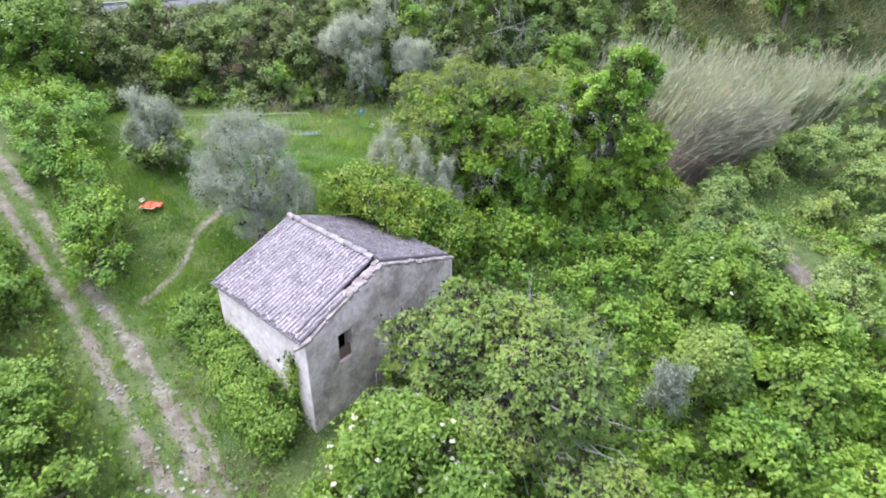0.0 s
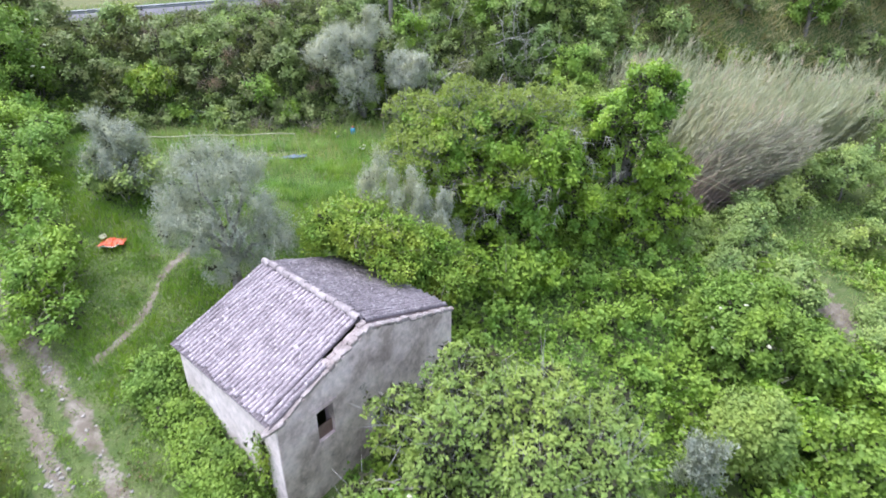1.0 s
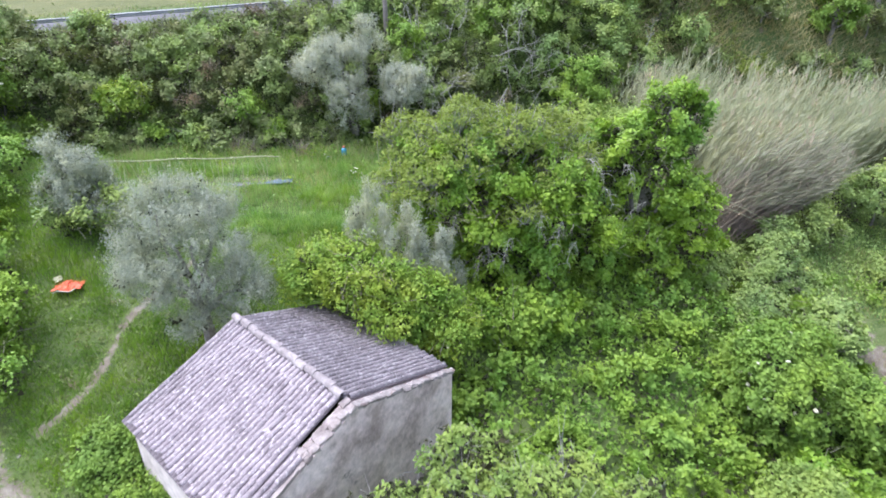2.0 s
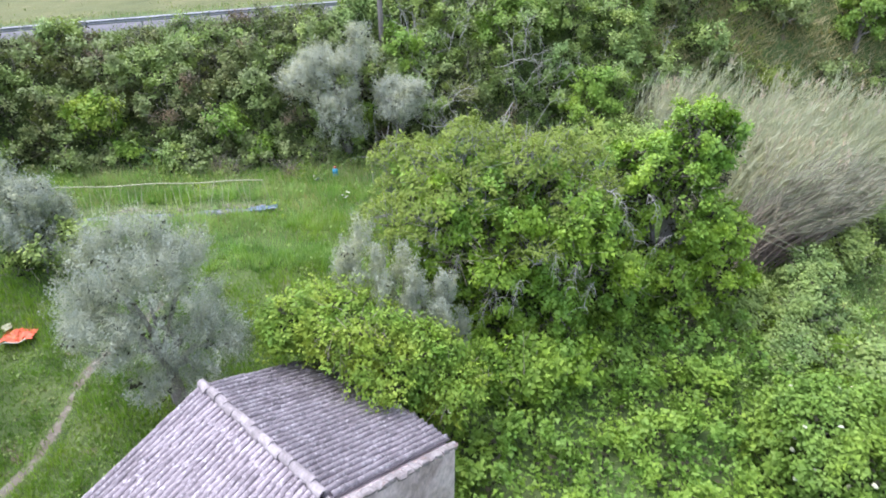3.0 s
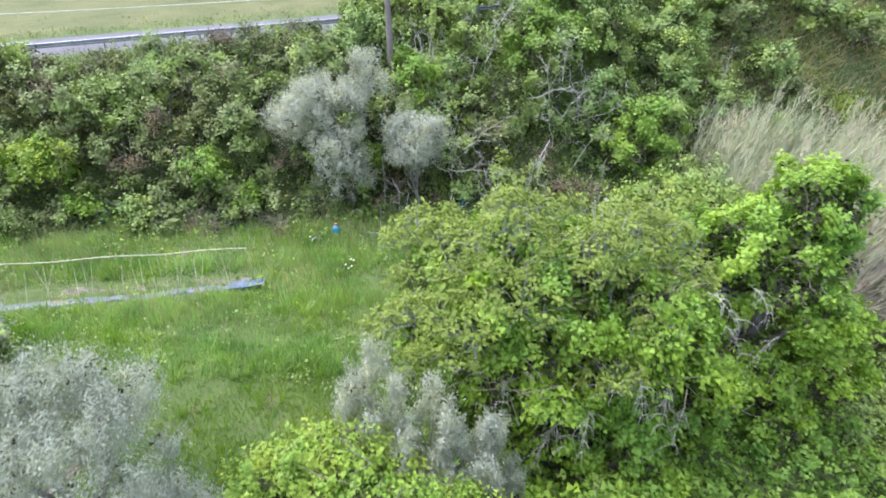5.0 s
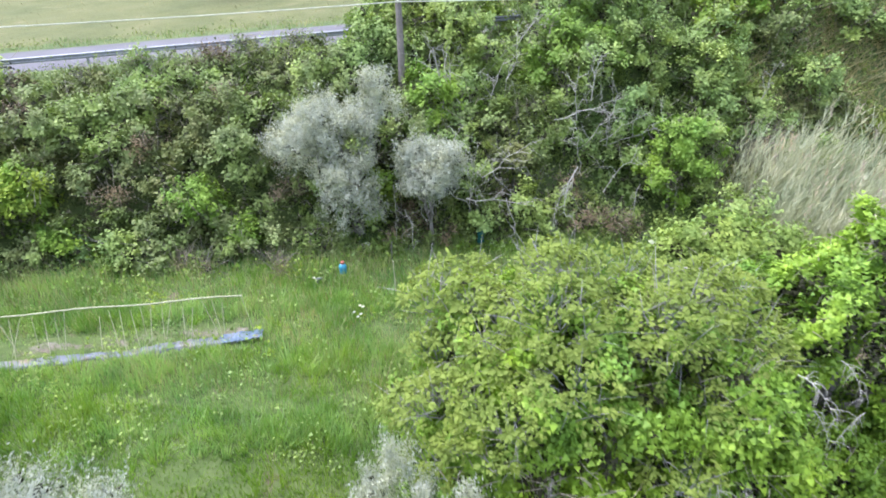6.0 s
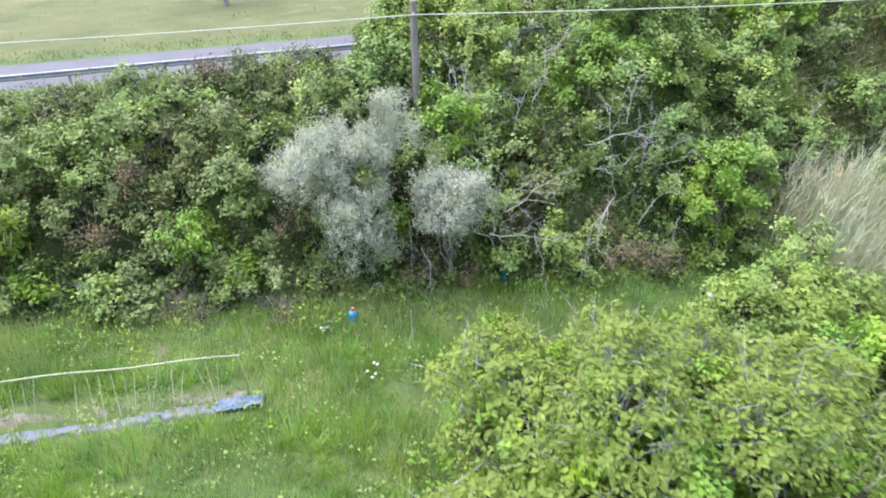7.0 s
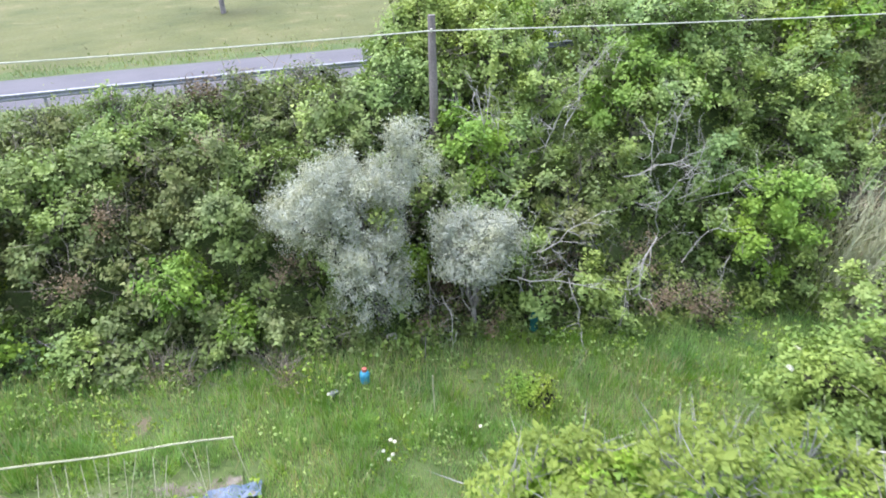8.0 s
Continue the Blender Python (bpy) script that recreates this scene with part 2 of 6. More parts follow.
def track_material():
    """Turf worn through to pale stony soil where the ground is marked bare."""
    m, n, l, b = nodes_of("worn_track")
    geo = n.new("ShaderNodeNewGeometry")
    at = n.new("ShaderNodeAttribute")
    at.attribute_name = "bare"
    pos = geo.outputs["Position"]
    soil = ramp(n, l, noise_fac(n, l, pos, 2.2, 6, 0.7), [(0.13, 0.11, 0.075), (0.22, 0.19, 0.15), (0.34, 0.32, 0.27)], 0.3, 0.7)
    turf = ramp(n, l, noise_fac(n, l, pos, 1.5, 5), [(0.06, 0.1, 0.025), (0.105, 0.155, 0.04), (0.15, 0.18, 0.07)], 0.3, 0.7)
    add = n.new("ShaderNodeMath")
    add.operation = "ADD"
    l.new(at.outputs["Fac"], add.inputs[0])
    broken = mixed(n, l, "MIX", 0.45, noise_fac(n, l, pos, 4.5, 6, 0.75), noise_fac(n, l, pos, 0.8, 3, 0.6))
    spread = ramp(n, l, broken, [(0.05, 0.05, 0.05), (0.95, 0.95, 0.95)], 0.25, 0.75)
    l.new(spread, add.inputs[1])
    mask = ramp(n, l, add.outputs[0], [(0, 0, 0), (1, 1, 1)], 0.86, 1.14)
    l.new(mixed(n, l, "MIX", mask, turf, soil), b.inputs["Base Color"])
    b.inputs["Roughness"].default_value = 0.95
    bump = n.new("ShaderNodeBump")
    bump.inputs["Strength"].default_value, bump.inputs["Distance"].default_value = 0.6, 0.04
    l.new(noise_fac(n, l, pos, 14, 5, 0.7), bump.inputs["Height"])
    l.new(bump.outputs["Normal"], b.inputs["Normal"])
    return m


M["track"] = track_material()


# ---- building helpers ----
def mesh_object(name, verts, faces, material):
    """One mesh from arrays; faces all have the same number of corners, or come as a list of lists."""
    me = bpy.data.meshes.new(name)
    verts = np.asarray(verts, dtype=np.float32)
    if isinstance(faces, np.ndarray):
        k = faces.shape[1]
        me.vertices.add(len(verts))
        me.vertices.foreach_set("co", verts.ravel())
        me.loops.add(faces.size)
        me.loops.foreach_set("vertex_index", faces.astype(np.int32).ravel())
        me.polygons.add(len(faces))
        me.polygons.foreach_set("loop_start", np.arange(0, faces.size, k, dtype=np.int32))
        me.update(calc_edges=True)
    else:
        me.from_pydata(verts.tolist(), [], faces)
    me.materials.append(material)
    return new(name, me)


def thing(name, m, label, category, group="", kind=""):
    ob = new(name)
    ob.empty_display_size = 0.2
    ob.matrix_world = m if isinstance(m, Matrix) else pose(*m)
    return tagged(ob, label, category, group, kind)


def part(name, geo, material, parent, label=""):
    """A mesh in its parent's own coordinates. geo: (verts, faces) or a bmesh."""
    if isinstance(geo, bmesh.types.BMesh):
        me = bpy.data.meshes.new(name)
        geo.to_mesh(me)
        geo.free()
        me.materials.append(material)
        ob = new(name, me)
    else:
        ob = mesh_object(name, geo[0], geo[1], material)
    ob.parent = parent
    return tagged(ob, label)


class Pile:
    """Collects verts and faces of several pieces for one mesh."""

    def __init__(self):
        self.v, self.f, self.count = [], [], 0

    def add(self, v, f):
        self.f += [[i + self.count for i in q] for q in f]
        self.v += [tuple(p) for p in v]
        self.count = len(self.v)
        return self

    def box(self, x0, y0, z0, x1, y1, z1):
        v = [(x, y, z) for z in (z0, z1) for x, y in ((x0, y0), (x1, y0), (x1, y1), (x0, y1))]
        return self.add(v, [(3, 2, 1, 0), (4, 5, 6, 7), (0, 1, 5, 4), (1, 2, 6, 5), (2, 3, 7, 6), (3, 0, 4, 7)])

    def prism(self, outline, y0, y1):
        """A plate whose outline lies in x and z, from y0 to y1."""
        n = len(outline)
        v = [(x, y0, z) for x, z in outline] + [(x, y1, z) for x, z in outline]
        return self.add(v, [list(range(n)), list(range(2 * n - 1, n - 1, -1))] + [[i, i + n, (i + 1) % n + n, (i + 1) % n] for i in range(n)])

    def tube(self, points, radii, sides=6):
        pts = [Vector(p) for p in points]
        ring0 = None
        v, f = [], []
        for i, p in enumerate(pts):
            d = (pts[min(i + 1, len(pts) - 1)] - pts[max(i - 1, 0)]).normalized()
            a = d.cross(Vector((0.31, 0.17, 0.93))).normalized()
            b = d.cross(a)
            r = radii[i] if hasattr(radii, "__len__") else radii
            for k in range(sides):
                w = 2 * math.pi * k / sides
                v.append(p + (a * math.cos(w) + b * math.sin(w)) * r)
        for i in range(len(pts) - 1):
            for k in range(sides):
                f.append((i * sides + k, i * sides + (k + 1) % sides, (i + 1) * sides + (k + 1) % sides, (i + 1) * sides + k))
        f += [list(range(sides))[::-1], [len(v) - sides + k for k in range(sides)]]
        return self.add(v, f)

    def geo(self):
        return self.v, self.f


def unit(a):
    return a / np.maximum(np.linalg.norm(a, axis=-1, keepdims=True), 1e-6)


def leaves(pos, axis, nrm, length, width, fold=0.25):
    """Folded leaves of two triangles at pos, along axis, facing nrm."""
    axis = unit(axis)
    side = unit(np.cross(axis, nrm))
    up = np.cross(side, axis)
    L, W = length[:, None], width[:, None]
    v = np.stack((pos, pos + axis * L * 0.5 + side * W * 0.5 + up * W * fold, pos + axis * L, pos + axis * L * 0.5 - side * W * 0.5 + up * W * fold), 1)
    base = np.arange(len(pos))[:, None] * 4
    f = np.concatenate((base + (0, 1, 2), base + (0, 2, 3)), 1).reshape(-1, 3)
    return v.reshape(-1, 3), f


def blades(pos, axis, nrm, length, width):
    """Small leaves of one triangle each."""
    axis = unit(axis)
    w = unit(np.cross(axis, nrm)) * width[:, None] * 0.6
    root = pos + axis * length[:, None] * 0.15
    v = np.stack((root - w, root + w, pos + axis * length[:, None]), 1).reshape(-1, 3)
    return v, np.arange(len(v)).reshape(-1, 3)


def joined(*geos):
    v, f, k = [], [], 0
    for a, b in geos:
        v.append(a)
        f.append(b + k)
        k += len(a)
    return np.concatenate(v), np.concatenate(f)


def on_lumps(lumps, n, rng, depth=0.09, low=-0.35, cull=0.72, bunch=1, loose=0.14, rough=0.06):
    """Points on the outside of a heap of ellipsoids, in bunches with gaps between, with their outward ways."""
    lumps = np.asarray(lumps, float)
    c, r = lumps[:, :3], lumps[:, 3:]
    area = (r[:, 0] * r[:, 1] + r[:, 1] * r[:, 2] + r[:, 0] * r[:, 2])
    k = max(1, n // bunch)
    pick = rng.choice(len(lumps), k, p=area / area.sum())
    d = unit(rng.normal(size=(k, 3)))
    flip = (d[:, 2] < low) & (rng.random(k) < 0.8)
    d[flip, 2] *= -1
    shrink = 1 - np.clip(rng.exponential(depth, k), 0, 0.6) + rng.normal(0, rough, k)
    p = c[pick] + d * r[pick] * shrink[:, None]
    keep = np.ones(k, bool)
    for i in range(len(lumps)):
        q = (p - c[i]) / r[i]
        keep &= (np.einsum("ij,ij->i", q, q) > cull * cull) | (pick == i)
    nrm = unit(d / r[pick])
    p, nrm = p[keep], nrm[keep]
    if bunch > 1:
        m = max(len(p), 1)
        per = max(1, int(n / m)) if n < m * bunch * 1.6 else int(bunch * 1.6)
        own = rng.uniform(0.6, 1.4, (m, 1, 1))
        p = (p[:, None] + rng.normal(0, loose, (m, per, 3)) * own * (1, 1, 0.75)).reshape(-1, 3)
        nrm = unit(np.repeat(nrm, per, 0) + rng.normal(0, 0.35, (m * per, 3)))
    return p, nrm


def foliage(lumps, sprays, per, size, rng, aspect=0.6, spread=0.3, up=0.35, droop=0.0, depth=0.09, low=-0.35, fold=0.25, flat=0.4, cull=0.72, bunch=9, loose=0.14, rough=0.06, inner=0.1, loc=None, small=False, lat=0.3):
    """Leaves in sprays over a heap of lumps, with a thinner layer behind; none below the ground."""
    p, d = on_lumps(lumps, int(sprays * (1 - inner)), rng, depth, low, cull, bunch, loose, rough)
    deep = np.array(lumps, float)
    deep[:, 3:] *= 0.6
    p2, d2 = on_lumps(deep, int(sprays * inner), rng, 0.2, low, cull)
    p, d = np.concatenate((p, p2)), np.concatenate((d, d2))
    if loc is not None:
        above = p[:, 2] + loc[2] > ground_z(p[:, 0] + loc[0], p[:, 1] + loc[1]) - 0.02
        p, d = p[above], d[above]
    n = len(p)
    twig = unit(d * 0.7 + rng.normal(0, 0.4, (n, 3)) + (0, 0, up))
    t = rng.random((n, per, 1))
    pos = p[:, None] + twig[:, None] * (t - 0.35) * spread * 1.6 + rng.normal(0, spread * lat, (n, per, 3))
    axis = twig[:, None] * 0.6 + rng.normal(0, 0.55, (n, per, 3)) + (0, 0, -droop)
    nrm = unit(d[:, None] * 0.9 + (0, 0, flat) + rng.normal(0, 0.2, (n, per, 3)))
    axis = axis - nrm * (axis * nrm).sum(-1, keepdims=True) * 0.75
    k = n * per
    length = np.minimum(size * rng.lognormal(0, 0.28, k), size * 1.6)
    if small:
        return blades(pos.reshape(k, 3), axis.reshape(k, 3), nrm.reshape(k, 3), length, length * aspect)
    return leaves(pos.reshape(k, 3), axis.reshape(k, 3), nrm.reshape(k, 3), length, length * aspect, fold)


def heap(centre, radii, n, share, rng, low=-0.5):
    """An uneven crown: lumps spread over an ellipsoid, plus one within."""
    centre, radii = np.asarray(centre, float), np.asarray(radii, float)
    d = unit(rng.normal(size=(n, 3)))
    d[:, 2] = np.where(d[:, 2] < low, -d[:, 2], d[:, 2])
    k = share * rng.uniform(0.7, 1.35, (n, 1))
    c = centre + d * radii * (1 - k * 0.8) * rng.uniform(0.85, 1.08, (n, 1))
    r = radii.mean() * k * rng.uniform(0.8, 1.2, (n, 3))
    core = np.concatenate((centre, radii * 0.72))[None]
    return np.concatenate((np.concatenate((c, r), 1), core))


def shift(lumps, loc):
    out = np.array(lumps, float)
    out[:, :3] -= np.asarray(loc, float)
    return out


def limbs(base, targets, r0, rng, wander=0.12, steps=5):
    """Tapered limbs from a fork point to each target."""
    out = Pile()
    for q in targets:
        pts, rad = [], []
        for i in range(steps + 1):
            t = i / steps
            p = np.asarray(base) * (1 - t) + np.asarray(q) * t + np.array((0, 0, 0.25 * math.sin(math.pi * t)))
            if 0 < i < steps:
                p = p + rng.normal(0, wander, 3)
            pts.append(p)
            rad.append(r0 * (1 - 0.8 * t))
        out.tube(pts, rad, 5)
    return out


def twigs(points, ways, rng, length=0.6, thick=0.012, bend=0.35):
    """Thin bare twigs as slim three-sided spikes of two lengths each."""
    n = len(points)
    w = unit(ways + rng.normal(0, 0.45, (n, 3)))
    L = (length * rng.lognormal(0, 0.35, n))[:, None]
    mid = points + w * L * 0.5
    w2 = unit(w + rng.normal(0, bend, (n, 3)))
    tip = mid + w2 * L * 0.5
    a = unit(np.cross(w, rng.normal(size=(n, 3)))) * thick
    b = unit(np.cross(w, a)) * thick
    v = np.stack((points + a, points - a * 0.5 + b, points - a * 0.5 - b, mid + a * 0.7, mid - a * 0.35 + b * 0.7, mid - a * 0.35 - b * 0.7, tip), 1)
    f = np.array([(0, 1, 4), (0, 4, 3), (1, 2, 5), (1, 5, 4), (2, 0, 3), (2, 3, 5), (3, 4, 6), (4, 5, 6), (5, 3, 6)])
    base = np.arange(n)[:, None, None] * 7
    return v.reshape(-1, 3), (base + f[None]).reshape(-1, 3)


# ---- the lie of the land ----
def smin(a, b, k):
    h = np.clip(0.5 + 0.5 * (b - a) / k, 0, 1)
    return b + (a - b) * h - k * h * (1 - h)


def step(a, b, t):
    t = np.clip((t - a) / (b - a), 0, 1)
    return t * t * (3 - 2 * t)


def verge_y(x):
    return 48.2 + 0.228 * (np.clip(x, -60, 40) + 6.6)


def road_z(x):
    return 9.55 + 0.048 * (np.clip(x, -60, 40) + 6.6)


def ground_z(x, y):
    """A slope that falls to the right, a garden terrace, a bank up to the road, a meadow beyond."""
    x, y = np.asarray(x, float), np.asarray(y, float)
    slope = -4.93 - 0.157 * x + 0.21 * y + 0.75 * step(25, 32, y) * step(10, 0, x)
    slope = -smin(-slope, 0 * x + 5.0, 1.5)
    terrace = 3.5 - 0.06 * (np.clip(x, -40, 40) + 6)
    low = smin(slope, terrace, 1.0)
    s = y - verge_y(x)
    t = np.clip((s + 8.6) / 7.5, 0, 1)
    rise = 0.45 * t + 0.55 * t * t * (3 - 2 * t)
    return low + (road_z(x) - 0.05 - low) * rise + 0.03 * np.clip(s - 6, 0, 60)


def gz(x, y):
    return float(ground_z(x, y))


# ---- ground, track and road ----
def axis_steps(lo, hi, fine, far_lo, far_hi):
    a = np.arange(lo, hi, fine)
    down = lo - np.cumsum(fine * 1.25 ** np.arange(1, 60))
    upw = hi + np.cumsum(fine * 1.25 ** np.arange(1, 60))
    return np.concatenate((down[down > far_lo][::-1], a, upw[upw < far_hi]))


def ripple(x, y):
    return 0.05 * np.sin(x * 1.7 + 0.6 * y) * np.sin(y * 1.3 - 0.4 * x) + 0.025 * np.sin(x * 4.1 + 1.0) * np.sin(y * 3.7)


def build_ground():
    xs, ys = axis_steps(-32, 32, 0.5, -900, 900), axis_steps(4, 72, 0.5, -500, 1500)
    X, Y = np.meshgrid(xs, ys)
    Z = ground_z(X, Y)
    s = Y - verge_y(X)
    Z = Z + ripple(X, Y) * np.where((s > -1.2) & (s < 7), 0, 1)
    v = np.stack((X, Y, Z), -1).reshape(-1, 3)
    w = len(xs)
    i = (np.arange(len(ys) - 1)[:, None] * w + np.arange(w - 1)).ravel()
    f = np.stack((i, i + 1, i + w + 1, i + w), 1)
    ob = mesh_object("ground", v, f, M["ground"])
    ob.data.materials.append(M["field"])
    mid = v[f].mean(1)
    far = (mid[:, 1] - verge_y(mid[:, 0]) > 7.0).astype(np.int32)
    ob.data.polygons.foreach_set("material_index", far)
    ob.data.polygons.foreach_set("use_smooth", np.ones(len(f), bool))
    return tagged(ob, "grassy hillside with a garden terrace and a bank", "ground", kind="structure")


build_ground()


def ribbon(name, line, half, lift, material, label, category, rng, reach=2.2, widen=0.0, ragged=0.0, worn=0.57, sub=0.15):
    """A strip laid along a line on the ground; "bare" marks how worn it is, from the middle outwards."""
    line = np.asarray(line, float)
    seg = np.linalg.norm(np.diff(line, axis=0), axis=1)
    at = np.concatenate(((0,), np.cumsum(seg)))
    t = np.arange(0, at[-1], sub)
    p = np.stack((np.interp(t, at, line[:, 0]), np.interp(t, at, line[:, 1])), 1)
    for _ in range(12):
        p[1:-1] = (p[:-2] + p[1:-1] * 2 + p[2:]) / 4
    d = np.gradient(p, axis=0)
    d /= np.linalg.norm(d, axis=1)[:, None]
    side_ = np.stack((-d[:, 1], d[:, 0]), 1)
    cols = np.linspace(-1, 1, 11)
    wide = half * (1 + widen * t / t[-1])
    shake = 1 + ragged * rng.normal(0, 1, (len(p), 2))
    rows, bare = [], []
    for c in cols:
        w = wide * reach * c * np.where(c < 0, shake[:, 0], shake[:, 1])
        q = p + side_ * w[:, None]
        z = ground_z(q[:, 0], q[:, 1]) + ripple(q[:, 0], q[:, 1]) + lift * (1 - abs(c) ** 4 * 2.2)
        rows.append(np.column_stack((q, z)))
        bare.append(worn * np.exp(-((c * reach) ** 2) * 0.9) + 0 * t)
    v = np.stack(rows, 1).reshape(-1, 3)
    k = len(cols)
    i = (np.arange(len(p) - 1)[:, None] * k + np.arange(k - 1)).ravel()
    f = np.stack((i, i + 1, i + k + 1, i + k), 1)[:, ::-1]
    ob = mesh_object(name, v, f, material)
    ob.data.attributes.new("bare", "FLOAT", "POINT").data.foreach_set("value", np.stack(bare, 1).astype(np.float32).ravel())
    ob.data.polygons.foreach_set("use_smooth", np.ones(len(f), bool))
    return tagged(ob, label, category, kind="structure")


RUT_L = [(-26, 32.5), (-19.65, 25.5), (-16.8, 22.5), (-13.9, 19.5), (-12.1, 17.5), (-10.8, 16.05), (-9.5, 14.5), (-8.4, 13.3), (-6.0, 10.6), (-3, 7), (4, -2)]
RUT_R = [(-27, 34.5), (-21.2, 28.4), (-18.2, 25.4), (-15.5, 22.5), (-13.25, 20.3), (-11.3, 18.4), (-9.4, 16.25), (-8.2, 14.7), (-7.3, 13.5), (-5.0, 10.8), (-2, 7), (5, -2)]
FOOT = [(-9.6, 28.2), (-10.3, 27.0), (-11.1, 25.2), (-11.05, 23.6), (-11.0, 22.6), (-11.4, 21.5), (-12.0, 20.4)]
rg = np.random.default_rng(3)
ribbon("dirt_track", RUT_L, 0.3, 0.05, M["track"], "bare pale wheel rut of a farm track", "track", rg, 2.2, 0.5)
ribbon("dirt_track", RUT_R, 0.36, 0.06, M["track"], "bare pale stony wheel rut of a farm track", "track", rg, 2.0, 0.8)
ribbon("dirt_track", [(-8.6, 16.2), (-7.4, 14.6), (-6.3, 12.9), (-5.2, 11.3), (-3.6, 9.2)], 0.22, 0.055, M["track"], "faint stony side rut of a farm track", "track", rg, 2.2, 0.3, worn=0.56)
ribbon("footpath", FOOT, 0.2, 0.05, M["track"], "narrow trodden earth path through grass", "path", rg, 2.2, worn=0.58)


def build_road():
    x = np.arange(-120, 80, 2.0)
    base = verge_y(x)
    rows = []
    for s in (-0.55, 1.2, 2.7, 4.2, 5.6):
        crown = 0.05 - 0.012 * (s - 2.7) ** 2
        rows.append(np.column_stack((x, base + s, road_z(x) + crown)))
    v = np.stack(rows, 1).reshape(-1, 3)
    i = (np.arange(len(x) - 1)[:, None] * 5 + np.arange(4)).ravel()
    f = np.stack((i, i + 5, i + 6, i + 1), 1)
    return tagged(mesh_object("road", v, f, M["asphalt"]), "worn grey asphalt country road", "road", kind="structure")


build_road()

# ---- guardrail along the road's near edge ----
rail_at = lambda x, s=-0.62: (x, float(verge_y(x)) + s, float(road_z(x)))
guardrail = thing("guardrail", pose(*rail_at(-12)), "galvanised steel guardrail on short posts beside the road", "guardrail")
g0 = Vector(rail_at(-12))


def rail_beam(x0, x1):
    prof = [(0.0, 0.4), (-0.04, 0.43), (-0.04, 0.47), (0.0, 0.5), (0.0, 0.53), (-0.04, 0.56), (-0.04, 0.6), (0.0, 0.63)]
    v, f = [], []
    for k, x in enumerate((x0, x1)):
        p = Vector(rail_at(x)) - g0
        v += [(p.x, p.y - 0.06 + a, p.z + h) for a, h in prof] + [(p.x, p.y - 0.056 + a, p.z + h) for a, h in prof]
    n = len(prof)
    for i in range(n - 1):
        f.append((i, i + 1, 2 * n + i + 1, 2 * n + i))
        f.append((n + i + 1, n + i, 3 * n + i, 3 * n + i + 1))
    return v, f


for i in range(12):
    x0 = -40 + 4 * i
    part("rail", rail_beam(x0, x0 + 4.0), M["steel"], guardrail)
for i in range(13):
    p = Vector(rail_at(-40 + 4 * i)) - g0
    part("post", Pile().box(p.x - 0.035, p.y - 0.05, p.z - 0.3, p.x + 0.035, p.y + 0.03, p.z + 0.61).geo(), M["steel"], guardrail)

# ---- utility pole and overhead cable ----
pole_at = (-3.12, 44.6)
pole = thing("utility_pole", pose(*pole_at, gz(*pole_at)), "weathered grey wooden utility pole standing in scrub", "pole")
h = 12.2 - gz(*pole_at)
part("shaft", Pile().tube([(0, 0, -0.3), (0, 0, h * 0.5), (-0.06, 0, h)], [0.16, 0.14, 0.115], 12).geo(), M["pole"], pole)
part("insulator", Pile().tube([(-0.06, 0.0, h - 0.5), (-0.06, -0.2, h - 0.47), (-0.06, -0.22, h - 0.36)], [0.015, 0.015, 0.04], 8).geo(), M["pale"], pole)


def span(ends, sag, n=24):
    a, b = Vector(ends[0]), Vector(ends[1])
    return [a.lerp(b, i / n) - Vector((0, 0, sag * 4 * (i / n) * (1 - i / n))) for i in range(n + 1)]


peg = Vector((-3.18, 44.38, 11.78))
cable = thing("overhead_cable", pose(*peg), "pale overhead cable slung between poles", "cable")
for far, sag in (((-45, 35.2, 11.6), 0.45), ((40, 54.0, 12.6), 0.35)):
    part("strand", Pile().tube([q - peg for q in span((peg, far), sag)], 0.022, 6).geo(), M["wire"], cable)

# ---- stone farm house: x across the gable, y along the ridge, origin at the near left corner ----
HX, HY, HROT, SKEW = -4.32, 15.88, 47.1, 0.077
house = thing("farmhouse", pose(HX, HY, 0, 0, 0, HROT), "small abandoned stone house with whitewashed side and tiled roof", "house")
WID, LEN, RIDGE_U, RIDGE_Z, EAVE_L, EAVE_R, THICK = 7.5, 5.4, 3.58, 4.19, 2.98, 2.71, 0.45
tan_l, tan_r = (RIDGE_Z - EAVE_L) / RIDGE_U, (RIDGE_Z - EAVE_R) / (WID - RIDGE_U)


def top_at(u):
    return RIDGE_Z - tan_l * (RIDGE_U - u) if u < RIDGE_U else RIDGE_Z - tan_r * (u - RIDGE_U)


W0, W1, WZ0, WZ1 = 1.31, 1.93, 1.3, 2.45
gable = Pile()
FOOTZ = -2.4
gable.prism([(0, FOOTZ), (W0, FOOTZ), (W0, top_at(W0) - 0.1), (0, top_at(0) - 0.1)], 0, THICK)
gable.prism([(W0, FOOTZ), (W1, FOOTZ), (W1, WZ0), (W0, WZ0)], 0, THICK)
gable.prism([(W0, WZ1), (W1, WZ1), (W1, top_at(W1) - 0.1), (W0, top_at(W0) - 0.1)], 0, THICK)
gable.prism([(W1, FOOTZ), (WID, FOOTZ), (WID, top_at(WID) - 0.1), (RIDGE_U, RIDGE_Z - 0.1), (W1, top_at(W1) - 0.1)], 0, THICK)
front = part("gable_wall", gable.geo(), M["render"], house, "grey weathered plaster gable wall with a small opening")
